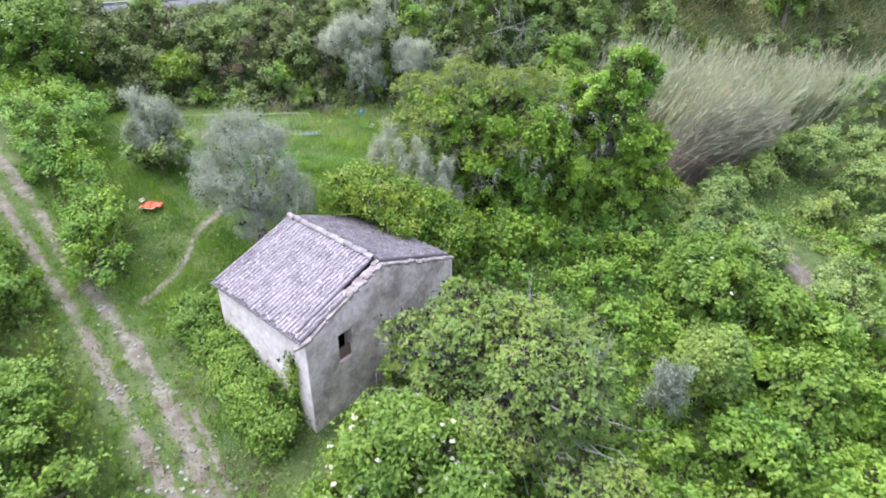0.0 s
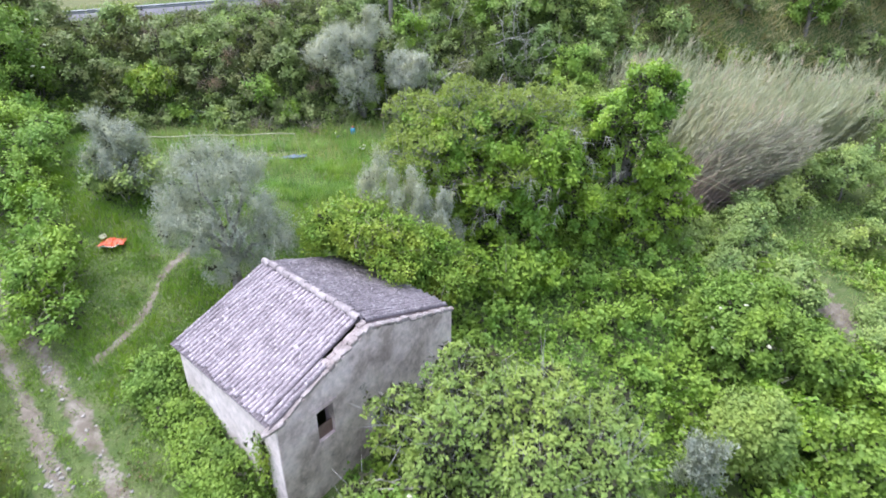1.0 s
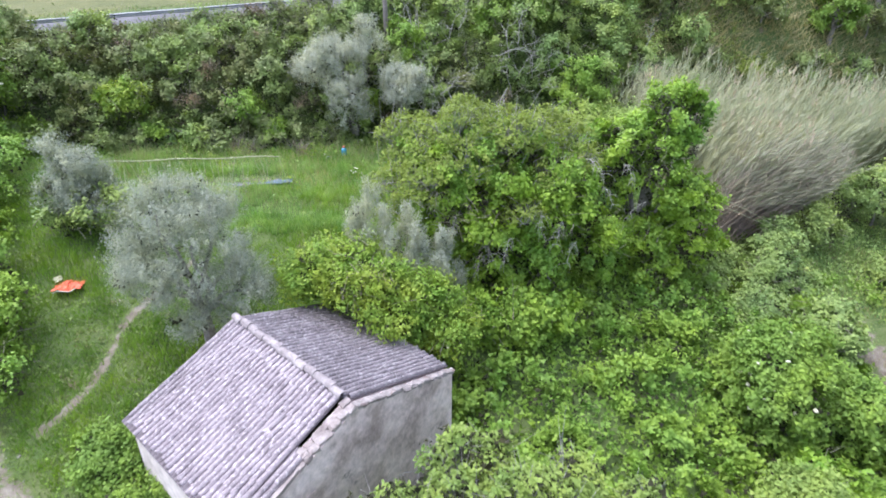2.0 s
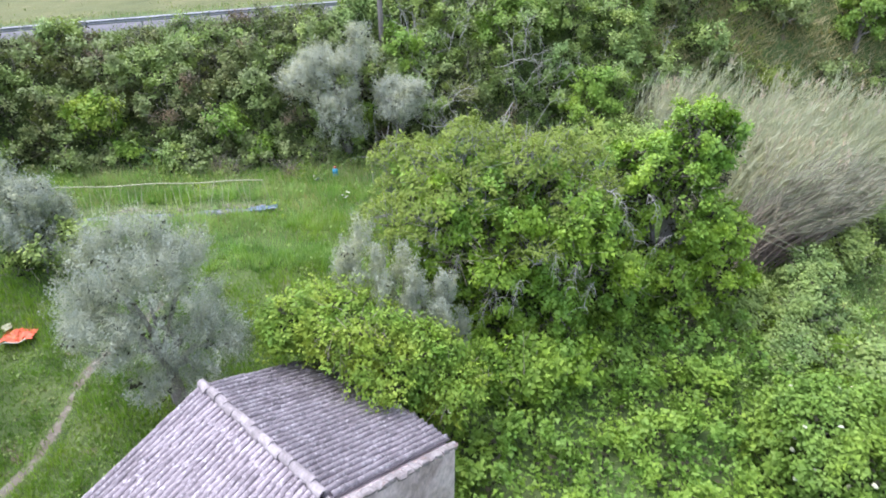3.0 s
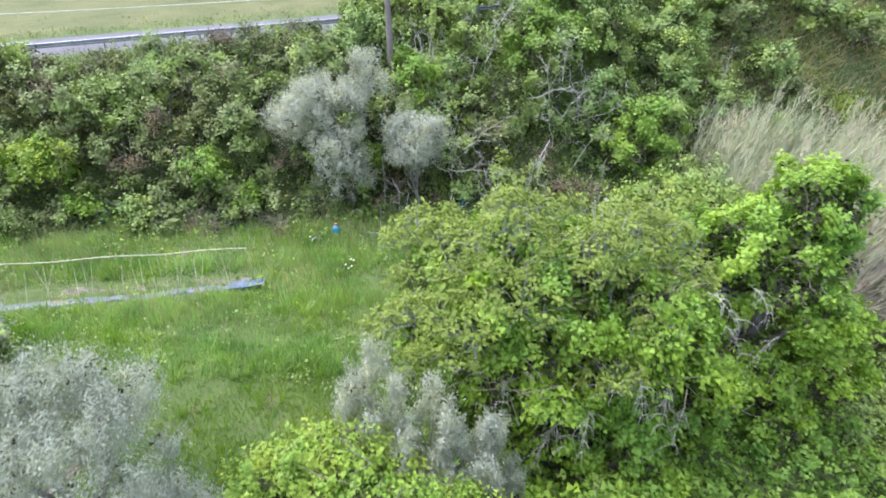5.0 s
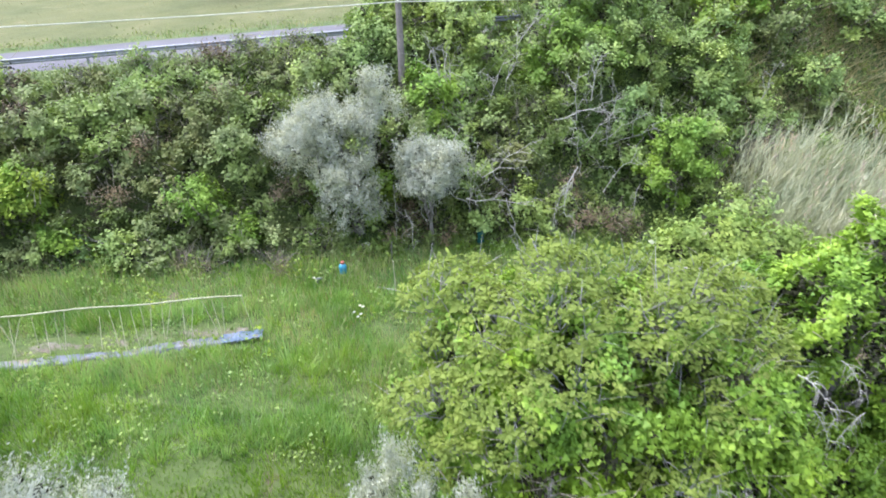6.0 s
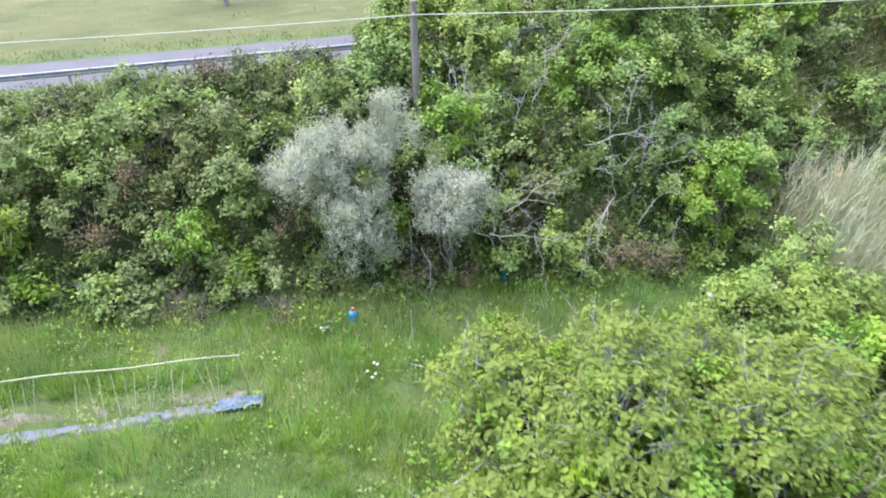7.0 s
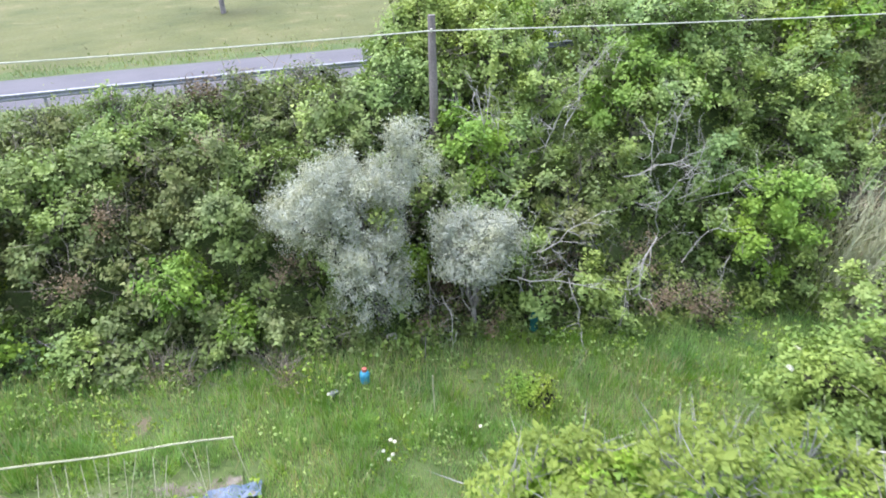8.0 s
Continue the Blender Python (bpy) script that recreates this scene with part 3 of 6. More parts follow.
part("gable_wall", Pile().prism([(0, FOOTZ), (WID, FOOTZ), (WID, top_at(WID) - 0.1), (RIDGE_U, RIDGE_Z - 0.1), (0, top_at(0) - 0.1)], LEN - THICK, LEN).geo(), M["render"], house)
part("side_wall", Pile().box(-0.004, THICK, FOOTZ, THICK, LEN - THICK, EAVE_L + 0.02).geo(), M["plaster"], house, "whitewashed plaster side wall")
part("plaster_coat", Pile().box(-0.03, 0.02, FOOTZ, -0.006, LEN - 0.02, EAVE_L - 0.06).geo(), M["plaster"], house, "whitewash coat on the side wall")
part("side_wall", Pile().box(WID - THICK, THICK, FOOTZ, WID + 0.004, LEN - THICK, EAVE_R + 0.02).geo(), M["render"], house)
part("lintel", Pile().box(W0 - 0.15, -0.02, WZ1, W1 + 0.15, 0.2, WZ1 + 0.12).geo(), M["render"], house, "rough lintel over the opening")
part("shutter_board", Pile().box(W0 + 0.02, 0.12, WZ0, W1 - 0.02, 0.16, WZ0 + 0.45).geo(), M["wood"], house, "brown board across the lower opening")


def slope_frame(side):
    a = math.atan(tan_l if side < 0 else tan_r)
    X = Vector((side * math.cos(a), 0, -math.sin(a)))
    Z = Vector((side * math.sin(a), 0, math.cos(a)))
    return X, Z.cross(X), Z


def tile_geo(length=0.46, r0=0.07, r1=0.078, seg=6, thick=0.014):
    v, f = [], []
    for x, r in ((0, r0), (length, r1)):
        for rr in (r, r - thick):
            for k in range(seg + 1):
                w = math.pi * k / seg
                v.append((x, -math.cos(w) * rr, math.sin(w) * rr))
    n = seg + 1
    for k in range(seg):
        f.append((k, k + 1, 2 * n + k + 1, 2 * n + k))
        f.append((2 * n + k, 2 * n + k + 1, 3 * n + k + 1, 3 * n + k))
    return v, f


def basis(X, Y, Z, p):
    m = Matrix.Identity(4)
    for i, c in enumerate((X, Y, Z, p)):
        for j in range(3):
            m[j][i] = c[j]
    return m


def deck_geo(side, v0, v1, d0, d1):
    """Roof boards with a row of channel tiles, as a wavy plate."""
    X, Y, Z = slope_frame(side)
    o = Vector((RIDGE_U, 0, RIDGE_Z))
    n = int((v1 - v0) / (PITCH / 6))
    v, f = [], []
    for k in range(n + 1):
        y = v0 + (v1 - v0) * k / n
        z = 0.02 * math.cos(2 * math.pi * (y - v0) / PITCH)
        for d in (d0, d1):
            v.append(o + X * d + Vector((0, y, 0)) + Z * z)
            v.append(o + X * d + Vector((0, y, 0)) - Z * 0.045)
    for k in range(n):
        a, b = 4 * k, 4 * k + 4
        f += [(a, b, b + 2, a + 2), (a + 1, a + 3, b + 3, b + 1), (a + 2, b + 2, b + 3, a + 3), (a, a + 1, b + 1, b)]
    f += [(0, 2, 3, 1), (4 * n, 4 * n + 1, 4 * n + 3, 4 * n + 2)]
    return v, f


rng = np.random.default_rng(11)
PITCH, COURSE = 0.172, 0.34
LEN_L = math.hypot(RIDGE_U + 0.2, tan_l * (RIDGE_U + 0.2))
LEN_R = math.hypot(WID - RIDGE_U + 0.15, tan_r * (WID - RIDGE_U + 0.15))
CRACK = 1.5
roof_left = part("roof", deck_geo(-1, 0.52, LEN + 0.12, 0.0, LEN_L), M["deck"], house, "low pitched roof slope of lichened grey half-round tiles")
roof_low = part("roof", deck_geo(-1, 0.1, 0.515, CRACK + 0.1, LEN_L), M["deck"], house)
roof_right = part("roof", deck_geo(1, 0.3, LEN + 0.12, 0.0, LEN_R), M["deck"], house)
tile_mesh = bpy.data.meshes.new("tile")
tv, tf = tile_geo()
tile_mesh.from_pydata(tv, [], tf)
tile_mesh.materials.append(M["tile"])


def tile_pose(side, v, k, jit=True):
    X, Y, Z = slope_frame(side)
    X = (X + Y * rng.normal(0, 0.02) + Z * rng.normal(0.014, 0.007)).normalized()
    Y = Z.cross(X).normalized()
    Z = X.cross(Y)
    sag = -0.03 * math.sin(math.pi * v / LEN) * math.sin(math.pi * min(1, k / 12))
    p = Vector((RIDGE_U, v + rng.normal(0, 0.008), RIDGE_Z)) + slope_frame(side)[0] * (0.02 + COURSE * k + rng.normal(0, 0.014)) + slope_frame(side)[2] * (0.012 + sag + rng.normal(0, 0.005))
    return basis(X, Y, Z, p)


def tile_object(parent, m):
    ob = new("tile", tile_mesh)
    ob.parent = parent
    ob.matrix_basis = m


def tile_joined(poses):
    a = np.array([(*p, 1) for p in tv])
    vs = np.concatenate([a @ np.array(m).T[:, :3] for m in poses])
    fs = np.concatenate([np.array(tf) + i * len(tv) for i in range(len(poses))])
    return vs, fs


rows_l = int((LEN + 0.1 - 0.6) / PITCH)
LATE_TILES, far_tiles = [], []
for r in range(rows_l + 1):
    slip = rng.uniform(-0.12, 0.12)
    for k in range(int(LEN_L / COURSE)):
        (far_tiles if r > rows_l - 3 else LATE_TILES).append((roof_left, tile_pose(-1, 0.6 + PITCH * r, max(0.0, k + slip / COURSE))))
tagged(part("roof_tiling", tile_joined([m for _, m in far_tiles]), M["tile"], roof_left), kind="stuff")
low_tiles = [tile_pose(-1, 0.21 + PITCH * r, k) for r in range(2) for k in range(5, int(LEN_L / COURSE))]
tagged(part("roof_tiling", tile_joined(low_tiles), M["tile"], roof_low), kind="stuff")
right_tiles = []
for r in range(int((LEN - 0.3) / PITCH) + 1):
    slip = rng.uniform(-0.3, 0.3)
    right_tiles += [tile_pose(1, 0.4 + PITCH * r, max(0.0, k + slip)) for k in range(int(LEN_R / COURSE))]
tagged(part("roof_tiling", tile_joined(right_tiles), M["tile"], roof_right), kind="stuff")

ridge_v, ridge_f = tile_geo(0.46, 0.115, 0.135, 7, 0.02)
ridge_mesh = bpy.data.meshes.new("ridge_tile")
ridge_mesh.from_pydata(ridge_v, [], ridge_f)
ridge_mesh.materials.append(M["ridge"])
for k in range(13):
    ob = new("ridge_tile", ridge_mesh)
    ob.parent = house
    ob.matrix_basis = pose(RIDGE_U + rng.normal(0, 0.015), LEN + 0.1 - 0.385 * k, RIDGE_Z + 0.07 + rng.normal(0, 0.012), rng.normal(0, 2), 0, -90 + rng.normal(0, 3))


def stone_geo(sx, sy, sz, r):
    bm = bmesh.new()
    bmesh.ops.create_cube(bm, size=1.0)
    bmesh.ops.bevel(bm, geom=bm.edges[:], offset=0.18, segments=1, affect="EDGES")
    for q in bm.verts:
        q.co = Vector((q.co.x * sx, q.co.y * sy, q.co.z * sz)) + Vector(r.normal(0, 0.012, 3))
    return bm


def coping(side, d0, d1, v0, v1, rg_, look_of, long=1.0, sink=0.06):
    d = d0
    X, Y, Z = slope_frame(side)
    a = math.degrees(math.asin(-X.z)) * side
    while d < d1:
        w = rg_.uniform(0.22, 0.46) * long
        for v in np.arange(v0 + 0.09, v1, 0.2):
            ob = part("coping_stone", stone_geo(w * 1.04, 0.22, 0.13, rg_), M[look_of], house)
            p = Vector((RIDGE_U, 0, RIDGE_Z)) + X * (d + w / 2)
            ob.matrix_basis = pose(p.x, v + rg_.normal(0, 0.012), p.z - sink + rg_.normal(0, 0.014), rg_.normal(0, 3), a + rg_.normal(0, 3), rg_.normal(0, 4))
        d += w


coping(-1, -0.05, CRACK + 0.25, 0.02, 0.45, rng, "lime")
coping(-1, CRACK + 0.25, LEN_L - 0.4, 0.02, 0.12, rng, "lime", 2.2, 0.085)
coping(1, 0.05, LEN_R - 0.15, 0.0, 0.24, rng, "cope", 1.0, 0.075)


def skewed(m):
    """The house is out of square: its gable runs off at an angle to the side walls."""
    out = m.copy()
    out[1][3] += SKEW * m[0][3]
    return out


shear = Matrix.Identity(4)
shear[1][0] = SKEW
for ob in house.children_recursive:
    if ob.data.users > 1 or ob.matrix_basis.translation.length > 0:
        ob.matrix_basis = skewed(ob.matrix_basis)
    else:
        ob.data.transform(shear)


# ---- plants ----
def spread_lumps(n, where, r, zr, rise, rng, jit=0.25):
    """Lumps over a patch of ground. where(rng) gives x, y; r, zr: ranges of the radii; rise(x, y): how high the growth stands."""
    out = []
    for _ in range(n):
        x, y = where(rng)
        top = rise(x, y)
        if top <= 0:
            continue
        k = r[0] + (r[1] - r[0]) * rng.random() ** 1.8
        kz = min(rng.uniform(*zr), top)
        z = gz(x, y) + max(top - kz + rng.normal(0, jit) * min(1.0, top), -kz * 0.3)
        out.append((x, y, z, k, k * rng.uniform(0.8, 1.2), kz))
    return np.array(out)


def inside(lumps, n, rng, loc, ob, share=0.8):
    """Dead stems and leaves that close a thicket's gaps, coloured near-black as painted shade."""
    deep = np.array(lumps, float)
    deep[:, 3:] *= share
    part("dead_inside", foliage(deep, n, 4, 0.15, rng, aspect=0.7, spread=0.25, depth=0.05, rough=0.05, bunch=1, inner=0.0, loc=loc, small=True, cull=0.9), M["litter"], ob, "dead stems inside, coloured near-black as shade")["kind"] = "stuff"


def thicket(name, lumps, sprays, per, size, material, label, category, rng, twig=0, **more):
    """Growth that nobody could count, as stuff."""
    loc = lumps[:, :3].mean(0)
    loc[2] = gz(loc[0], loc[1])
    sh = shift(lumps, loc)
    ob = mesh_object(name, *foliage(sh, sprays, per, size, rng, loc=loc, **more), M[material])
    ob.location = loc
    tagged(ob, label, category, kind="stuff")
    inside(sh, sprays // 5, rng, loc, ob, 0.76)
    if twig:
        p, d = on_lumps(sh, twig, rng, 0.15)
        part("dead_wood", twigs(p, d + (0, 0, 0.3), rng, 0.6, 0.009), M["twig"], ob)["kind"] = "stuff"
    return ob


def tree(name, base, lumps, sprays, per, size, material, label, category, rng, trunk=0.16, fork=0.35, nlimb=9, twig=0, twig_mat="twig", flowers=0, group="", bark="bark", core=0.15, **more):
    """A tapered trunk that forks into limbs, and a crown of leaf sprays."""
    x, y = base
    loc = np.array((x, y, gz(x, y)))
    sh = shift(lumps, loc)
    t = thing(name, pose(*loc), label, category, group)
    top = sh[:, 2].mean()
    f = np.array((sh[:, 0].mean() * fork, sh[:, 1].mean() * fork, max(0.5, top * fork)))
    part("trunk", Pile().tube([(0, 0, -0.25), f * 0.5 + rng.normal(0, 0.04, 3), f], [trunk * 1.25, trunk, trunk * 0.85], 9).geo(), M[bark], t)
    pick = rng.choice(len(sh), min(nlimb, len(sh)), replace=False)
    for q in sh[pick, :3]:
        part("limb", limbs(f, [q + (0, 0, 0.3)], trunk * 0.55, rng).geo(), M[bark], t)
    part("crown", foliage(sh, sprays, per, size, rng, loc=loc, **more), M[material], t)
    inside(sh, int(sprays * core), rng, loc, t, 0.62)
    if twig:
        p, d = on_lumps(sh, twig, rng, 0.1, bunch=8, loose=0.3)
        part("dead_wood", twigs(p - d * 0.48, d + (0, 0, 0.35), rng, 0.6, 0.011, 0.6), M[twig_mat], t, "thin grey bare twigs")["kind"] = "stuff"
    if flowers:
        p, d = on_lumps(sh, flowers * 3, rng, 0.01, 0.1)
        head = bpy.data.meshes.new("flower_head")
        rim = [(q * math.cos(w), q * math.sin(w), -0.02 + 0.01 * rng.normal()) for w, q in zip(np.arange(10) * 0.6283, rng.uniform(0.06, 0.11, 10))]
        mid = [(0.55 * x, 0.55 * y, 0.015 + 0.012 * rng.normal()) for x, y, z in rim]
        hf = [(i, (i + 1) % 10, 10 + (i + 1) % 10, 10 + i) for i in range(10)] + [(10 + i, 10 + (i + 1) % 10, 20) for i in range(10)]
        head.from_pydata(rim + mid + [(0, 0, 0.02)], [], hf)
        head.materials.append(M["flower"])
        for a, w in list(zip(p, d))[:flowers]:
            ob = tagged(new("flower_head", head), "flat cream flower head")
            ob.parent = t
            ob.matrix_basis = pose(*(a + w * 0.14), rng.normal(0, 15), rng.normal(0, 15), rng.uniform(0, 360))
    return t


rp = np.random.default_rng(21)
OLIVE = dict(small=True, core=0.02, inner=0.2, aspect=0.26, spread=0.42, up=0.9, depth=0.08, fold=0.1, flat=0.2, bunch=7, loose=0.1, rough=0.1, lat=0.1)

# olive beside the house
lumps = np.concatenate((heap((-8.2, 24.7, 5.3), (2.1, 2.0, 2.3), 60, 0.19, rp), heap((-6.4, 24.3, 3.5), (1.15, 1.1, 1.5), 12, 0.34, rp), heap((-7.6, 23.8, 2.9), (1.1, 0.9, 1.0), 9, 0.36, rp), heap((-9.4, 24.6, 4.2), (1.0, 1.2, 1.4), 7, 0.4, rp)))
tree("olive_tree", (-8.0, 24.8), lumps, 6800, 20, 0.066, "olive", "silvery olive tree with a full rounded crown in grass", "olive tree", rp, trunk=0.2, **OLIVE)
# olive farther up the slope
lumps = np.concatenate((heap((-14.0, 29.4, 5.4), (1.2, 1.2, 1.5), 12, 0.4, rp), heap((-14.5, 29.4, 7.0), (0.5, 0.5, 0.7), 4, 0.5, rp), heap((-13.2, 29.3, 4.3), (1.2, 1.1, 1.0), 7, 0.4, rp)))
tree("olive_tree", (-13.9, 29.6), lumps, 2400, 20, 0.092, "olive", "small grey-green olive tree with a ragged top", "olive tree", rp, trunk=0.13, **OLIVE)
lumps = np.concatenate((heap((-13.4, 29.0, 4.5), (1.2, 1.0, 1.0), 12, 0.34, rp), heap((-14.4, 28.9, 4.2), (0.9, 0.8, 1.0), 8, 0.36, rp)))
tree("shrub", (-13.8, 29.0), lumps, 612, 10, 0.1368, "scrub", "leafy green shrub grown into the small olive", "shrub", rp, trunk=0.04, nlimb=5, twig=60, small=True, aspect=0.7)
# olive at the foot of the bank
lumps = np.concatenate((heap((-5.5, 40.4, 7.35), (1.75, 1.6, 1.6), 40, 0.21, rp), heap((-3.8, 40.8, 8.6), (0.8, 0.8, 1.35), 9, 0.36, rp), heap((-4.9, 39.6, 5.5), (1.15, 0.9, 1.6), 10, 0.42, rp), heap((-7.0, 40.4, 7.2), (0.9, 0.9, 1.0), 6, 0.45, rp)))
tree("olive_tree", (-4.7, 40.9), lumps, 5200, 20, 0.075, "brightened_olive", "large silvery olive tree against the brambly bank", "olive tree", rp, trunk=0.2, **OLIVE)
lumps = np.concatenate((heap((-1.85, 40.1, 6.3), (1.1, 0.95, 1.25), 22, 0.28, rp), heap((-2.6, 40.4, 6.9), (0.6, 0.6, 0.8), 6, 0.36, rp)))
tree("olive_tree", (-1.9, 40.5), lumps, 1700, 20, 0.085, "brightened_olive", "low silvery olive bush beside a larger olive", "olive tree", rp, trunk=0.08, **OLIVE)

# upright silver suckers behind the roof
for x, y, zt, w in ((-2.5, 27.0, 7.1, 0.85), (-1.1, 26.4, 6.5, 0.75), (0.1, 26.1, 6.0, 0.7), (-1.7, 25.6, 5.5, 0.55)):
    zb = gz(x, y)
    lumps = []
    for _ in range(34):
        a, q = rp.uniform(0, 2 * math.pi), w * math.sqrt(rp.random())
        f = rp.uniform(0.45, 1.0) * (1 - 0.35 * q / w)
        lumps.append((x + q * math.cos(a), y + q * math.sin(a), zb + (zt - zb) * f - 0.5, 0.12, 0.12, 0.7))
    lumps = np.array(lumps)
    tree("olive_shoots", (x, y), lumps, 1700, 15, 0.078, "brightened_olive", "upright silvery olive suckers behind the roof", "olive shoots", rp, trunk=0.05, group="olive shoots", core=0.01, small=True, aspect=0.24, spread=0.35, up=3.0, flat=0.0, fold=0.1, bunch=4, loose=0.06, lat=0.12)

# figs: every branch ends in a rosette of leaves
def tips_on(domes, n, rng, low=-0.15):
    """Branch ends spread over a heap of domes, with the way each one points."""
    domes = np.asarray(domes, float)
    c, r = domes[:, :3], domes[:, 3:]
    w = r[:, 0] * r[:, 1] + r[:, 1] * r[:, 2]
    pick = rng.choice(len(domes), n, p=w / w.sum())
    d = unit(rng.normal(size=(n, 3)))
    d[:, 2] = np.where(d[:, 2] < low, -d[:, 2], d[:, 2])
    p = c[pick] + d * r[pick] * (1 - np.clip(rng.exponential(0.1, n), 0, 0.5) + rng.normal(0, 0.05, n))[:, None]
    keep = np.ones(n, bool)
    for k in range(len(domes)):
        q = (p - c[k]) / r[k]
        keep &= (np.einsum("ij,ij->i", q, q) > 0.7) | (pick == k)
    return p[keep], unit(d / r[pick])[keep]


def rosettes(p, way, per, size, rng, lift=0.5, droop=0.4, aspect=0.48):
    """Leaves standing out all round the end of each branch."""
    n = len(p)
    up = unit(way * 0.5 + (0, 0, lift) + rng.normal(0, 0.25, (n, 3)))
    out = rng.normal(size=(n, per, 3))
    out = unit(out - up[:, None] * (out * up[:, None]).sum(-1, keepdims=True))
    axis = unit(out + up[:, None] * rng.uniform(0.0, 0.9, (n, per, 1)) + (0, 0, -droop))
    pos = p[:, None] - up[:, None] * rng.uniform(0, 0.16, (n, per, 1)) + axis * 0.03
    nrm = unit(up[:, None] + out * 0.25 + rng.normal(0, 0.25, (n, per, 3)))
    k = n * per
    length = size * np.repeat(rng.uniform(0.75, 1.25, n), per) * rng.lognormal(0, 0.25, k)
    return leaves(pos.reshape(k, 3), axis.reshape(k, 3), nrm.reshape(k, 3), length, length * aspect, 0.2)


def shoots_of(p, way, rng, length=0.7, thick=0.011, rise=0.6):
    """The last bare length of each branch, which runs into its tip."""
    return twigs(p - unit(way + (0, 0, rise)) * length * 0.9, unit(way + (0, 0, rise)), rng, length, thick, 0.25)


def fig_tree(base, domes, tips, per, size, material, label, rng, trunk, boughs, bare, low=-0.15, lift=0.5, twig_mat="pale_twig", inside_share=0.1):
    loc = np.array((*base, gz(*base)))
    dm = shift(domes, loc)
    t = thing("fig_tree", pose(*loc), label, "fig tree")
    fork = np.array((dm[:, 0].mean() * 0.3, dm[:, 1].mean() * 0.3, dm[:, 2].mean() * 0.3 + 0.2))
    part("trunk", Pile().tube([(0, 0, -0.25), fork * 0.5, fork], [trunk * 1.25, trunk, trunk * 0.85], 9).geo(), M["dead"], t)
    p, w = tips_on(dm, tips, rng, low)
    above = p[:, 2] + loc[2] > ground_z(p[:, 0] + loc[0], p[:, 1] + loc[1]) + 0.15
    p, w = p[above], w[above]
    ends = p[rng.choice(len(p), boughs, replace=False)]
    for q in ends:
        part("bough", limbs(fork, [q * 0.97], trunk * rng.uniform(0.25, 0.5), rng, 0.18, 6).geo(), M["dead"], t)
    part("crown", rosettes(p, w, per, size, rng, lift), M[material], t)
    part("shoot", joined(shoots_of(p[::3], w[::3], rng), shoots_of(*tips_on(dm * np.array((1, 1, 1, 0.94, 0.94, 0.94)), bare, rng, low), rng, 0.9, 0.014)), M[twig_mat], t, "pale grey bare shoots")["kind"] = "stuff"
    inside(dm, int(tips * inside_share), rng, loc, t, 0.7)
    return t


FRONT_FIG = np.concatenate((heap((2.2, 15.9, 1.6), (3.3, 2.9, 2.7), 20, 0.3, rp), heap((3.7, 14.4, 1.7), (2.0, 1.8, 2.3), 12, 0.34, rp), heap((-0.9, 16.8, 1.9), (1.5, 1.1, 1.7), 12, 0.34, rp), heap((-2.0, 15.0, 0.6), (1.1, 0.8, 1.2), 6, 0.4, rp), heap((0.7, 18.2, 2.3), (1.5, 1.0, 1.5), 9, 0.36, rp), heap((4.8, 16.8, 1.2), (1.6, 1.7, 1.9), 8, 0.4, rp), heap((1.2, 13.4, 1.0), (1.5, 1.2, 1.8), 7, 0.4, rp), heap((4.2, 12.0, -0.2), (1.9, 1.4, 1.8), 8, 0.4, rp)))
fig_tree((2.2, 16.4), FRONT_FIG, 11000, 10, 0.118, "fig", "spreading fig tree with pale green leaves and grey branches", rp, 0.16, 90, 1700, low=-0.4, inside_share=0.3)
# elder before it
lumps = np.concatenate((heap((-1.3, 12.6, 1.3), (1.9, 1.6, 1.4), 16, 0.36, rp), heap((0.6, 11.9, 0.8), (1.5, 1.3, 1.2), 9, 0.4, rp), heap((-2.6, 11.6, 0.4), (1.3, 1.2, 1.1), 8, 0.4, rp), heap((-0.8, 10.4, 0.2), (1.8, 1.2, 1.0), 9, 0.4, rp)))
tree("elder_bush", (-1.0, 12.6), lumps, 6400, 7, 0.14, "elder", "lush green elder bush with cream flower heads", "bush", rp, trunk=0.09, flowers=150, aspect=0.5)

# great ivy-grown fig crowns behind the house
lumps = np.concatenate((heap((1.9, 30.1, 4.4), (3.7, 3.0, 3.1), 70, 0.17, rp), heap((-0.5, 31.4, 5.8), (1.4, 1.5, 1.5), 9, 0.4, rp), heap((4.2, 29.5, 4.8), (1.8, 1.9, 2.5), 30, 0.22, rp), heap((1.4, 29.1, 0.6), (3.2, 1.4, 1.4), 14, 0.4, rp), heap((4.6, 29.6, 0.6), (1.6, 1.3, 1.5), 7, 0.4, rp), heap((6.4, 30.2, 2.0), (1.5, 1.3, 2.2), 14, 0.3, rp), heap((3.0, 28.4, 2.2), (2.6, 1.0, 1.3), 14, 0.3, rp)))
tree("ivy_tree", (2.2, 30.6), lumps, 18500, 8, 0.122, "ivy", "big tree overgrown with glossy ivy and bare twigs", "tree", rp, trunk=0.28, nlimb=14, twig=1800, aspect=0.75, spread=0.22, droop=0.3, flat=0.2, rough=0.13, cull=0.85, bunch=14, loose=0.13, small=True)
lumps = np.concatenate((heap((8.8, 31.9, 5.0), (2.2, 2.2, 3.0), 40, 0.24, rp), heap((9.6, 32.2, 7.4), (1.4, 1.4, 1.4), 18, 0.3, rp), heap((7.3, 32.4, 5.4), (1.4, 1.5, 2.0), 9, 0.4, rp), heap((8.8, 31.4, 1.4), (2.0, 1.6, 2.0), 10, 0.4, rp), heap((11.0, 31.8, 2.2), (1.5, 1.6, 2.6), 9, 0.4, rp)))
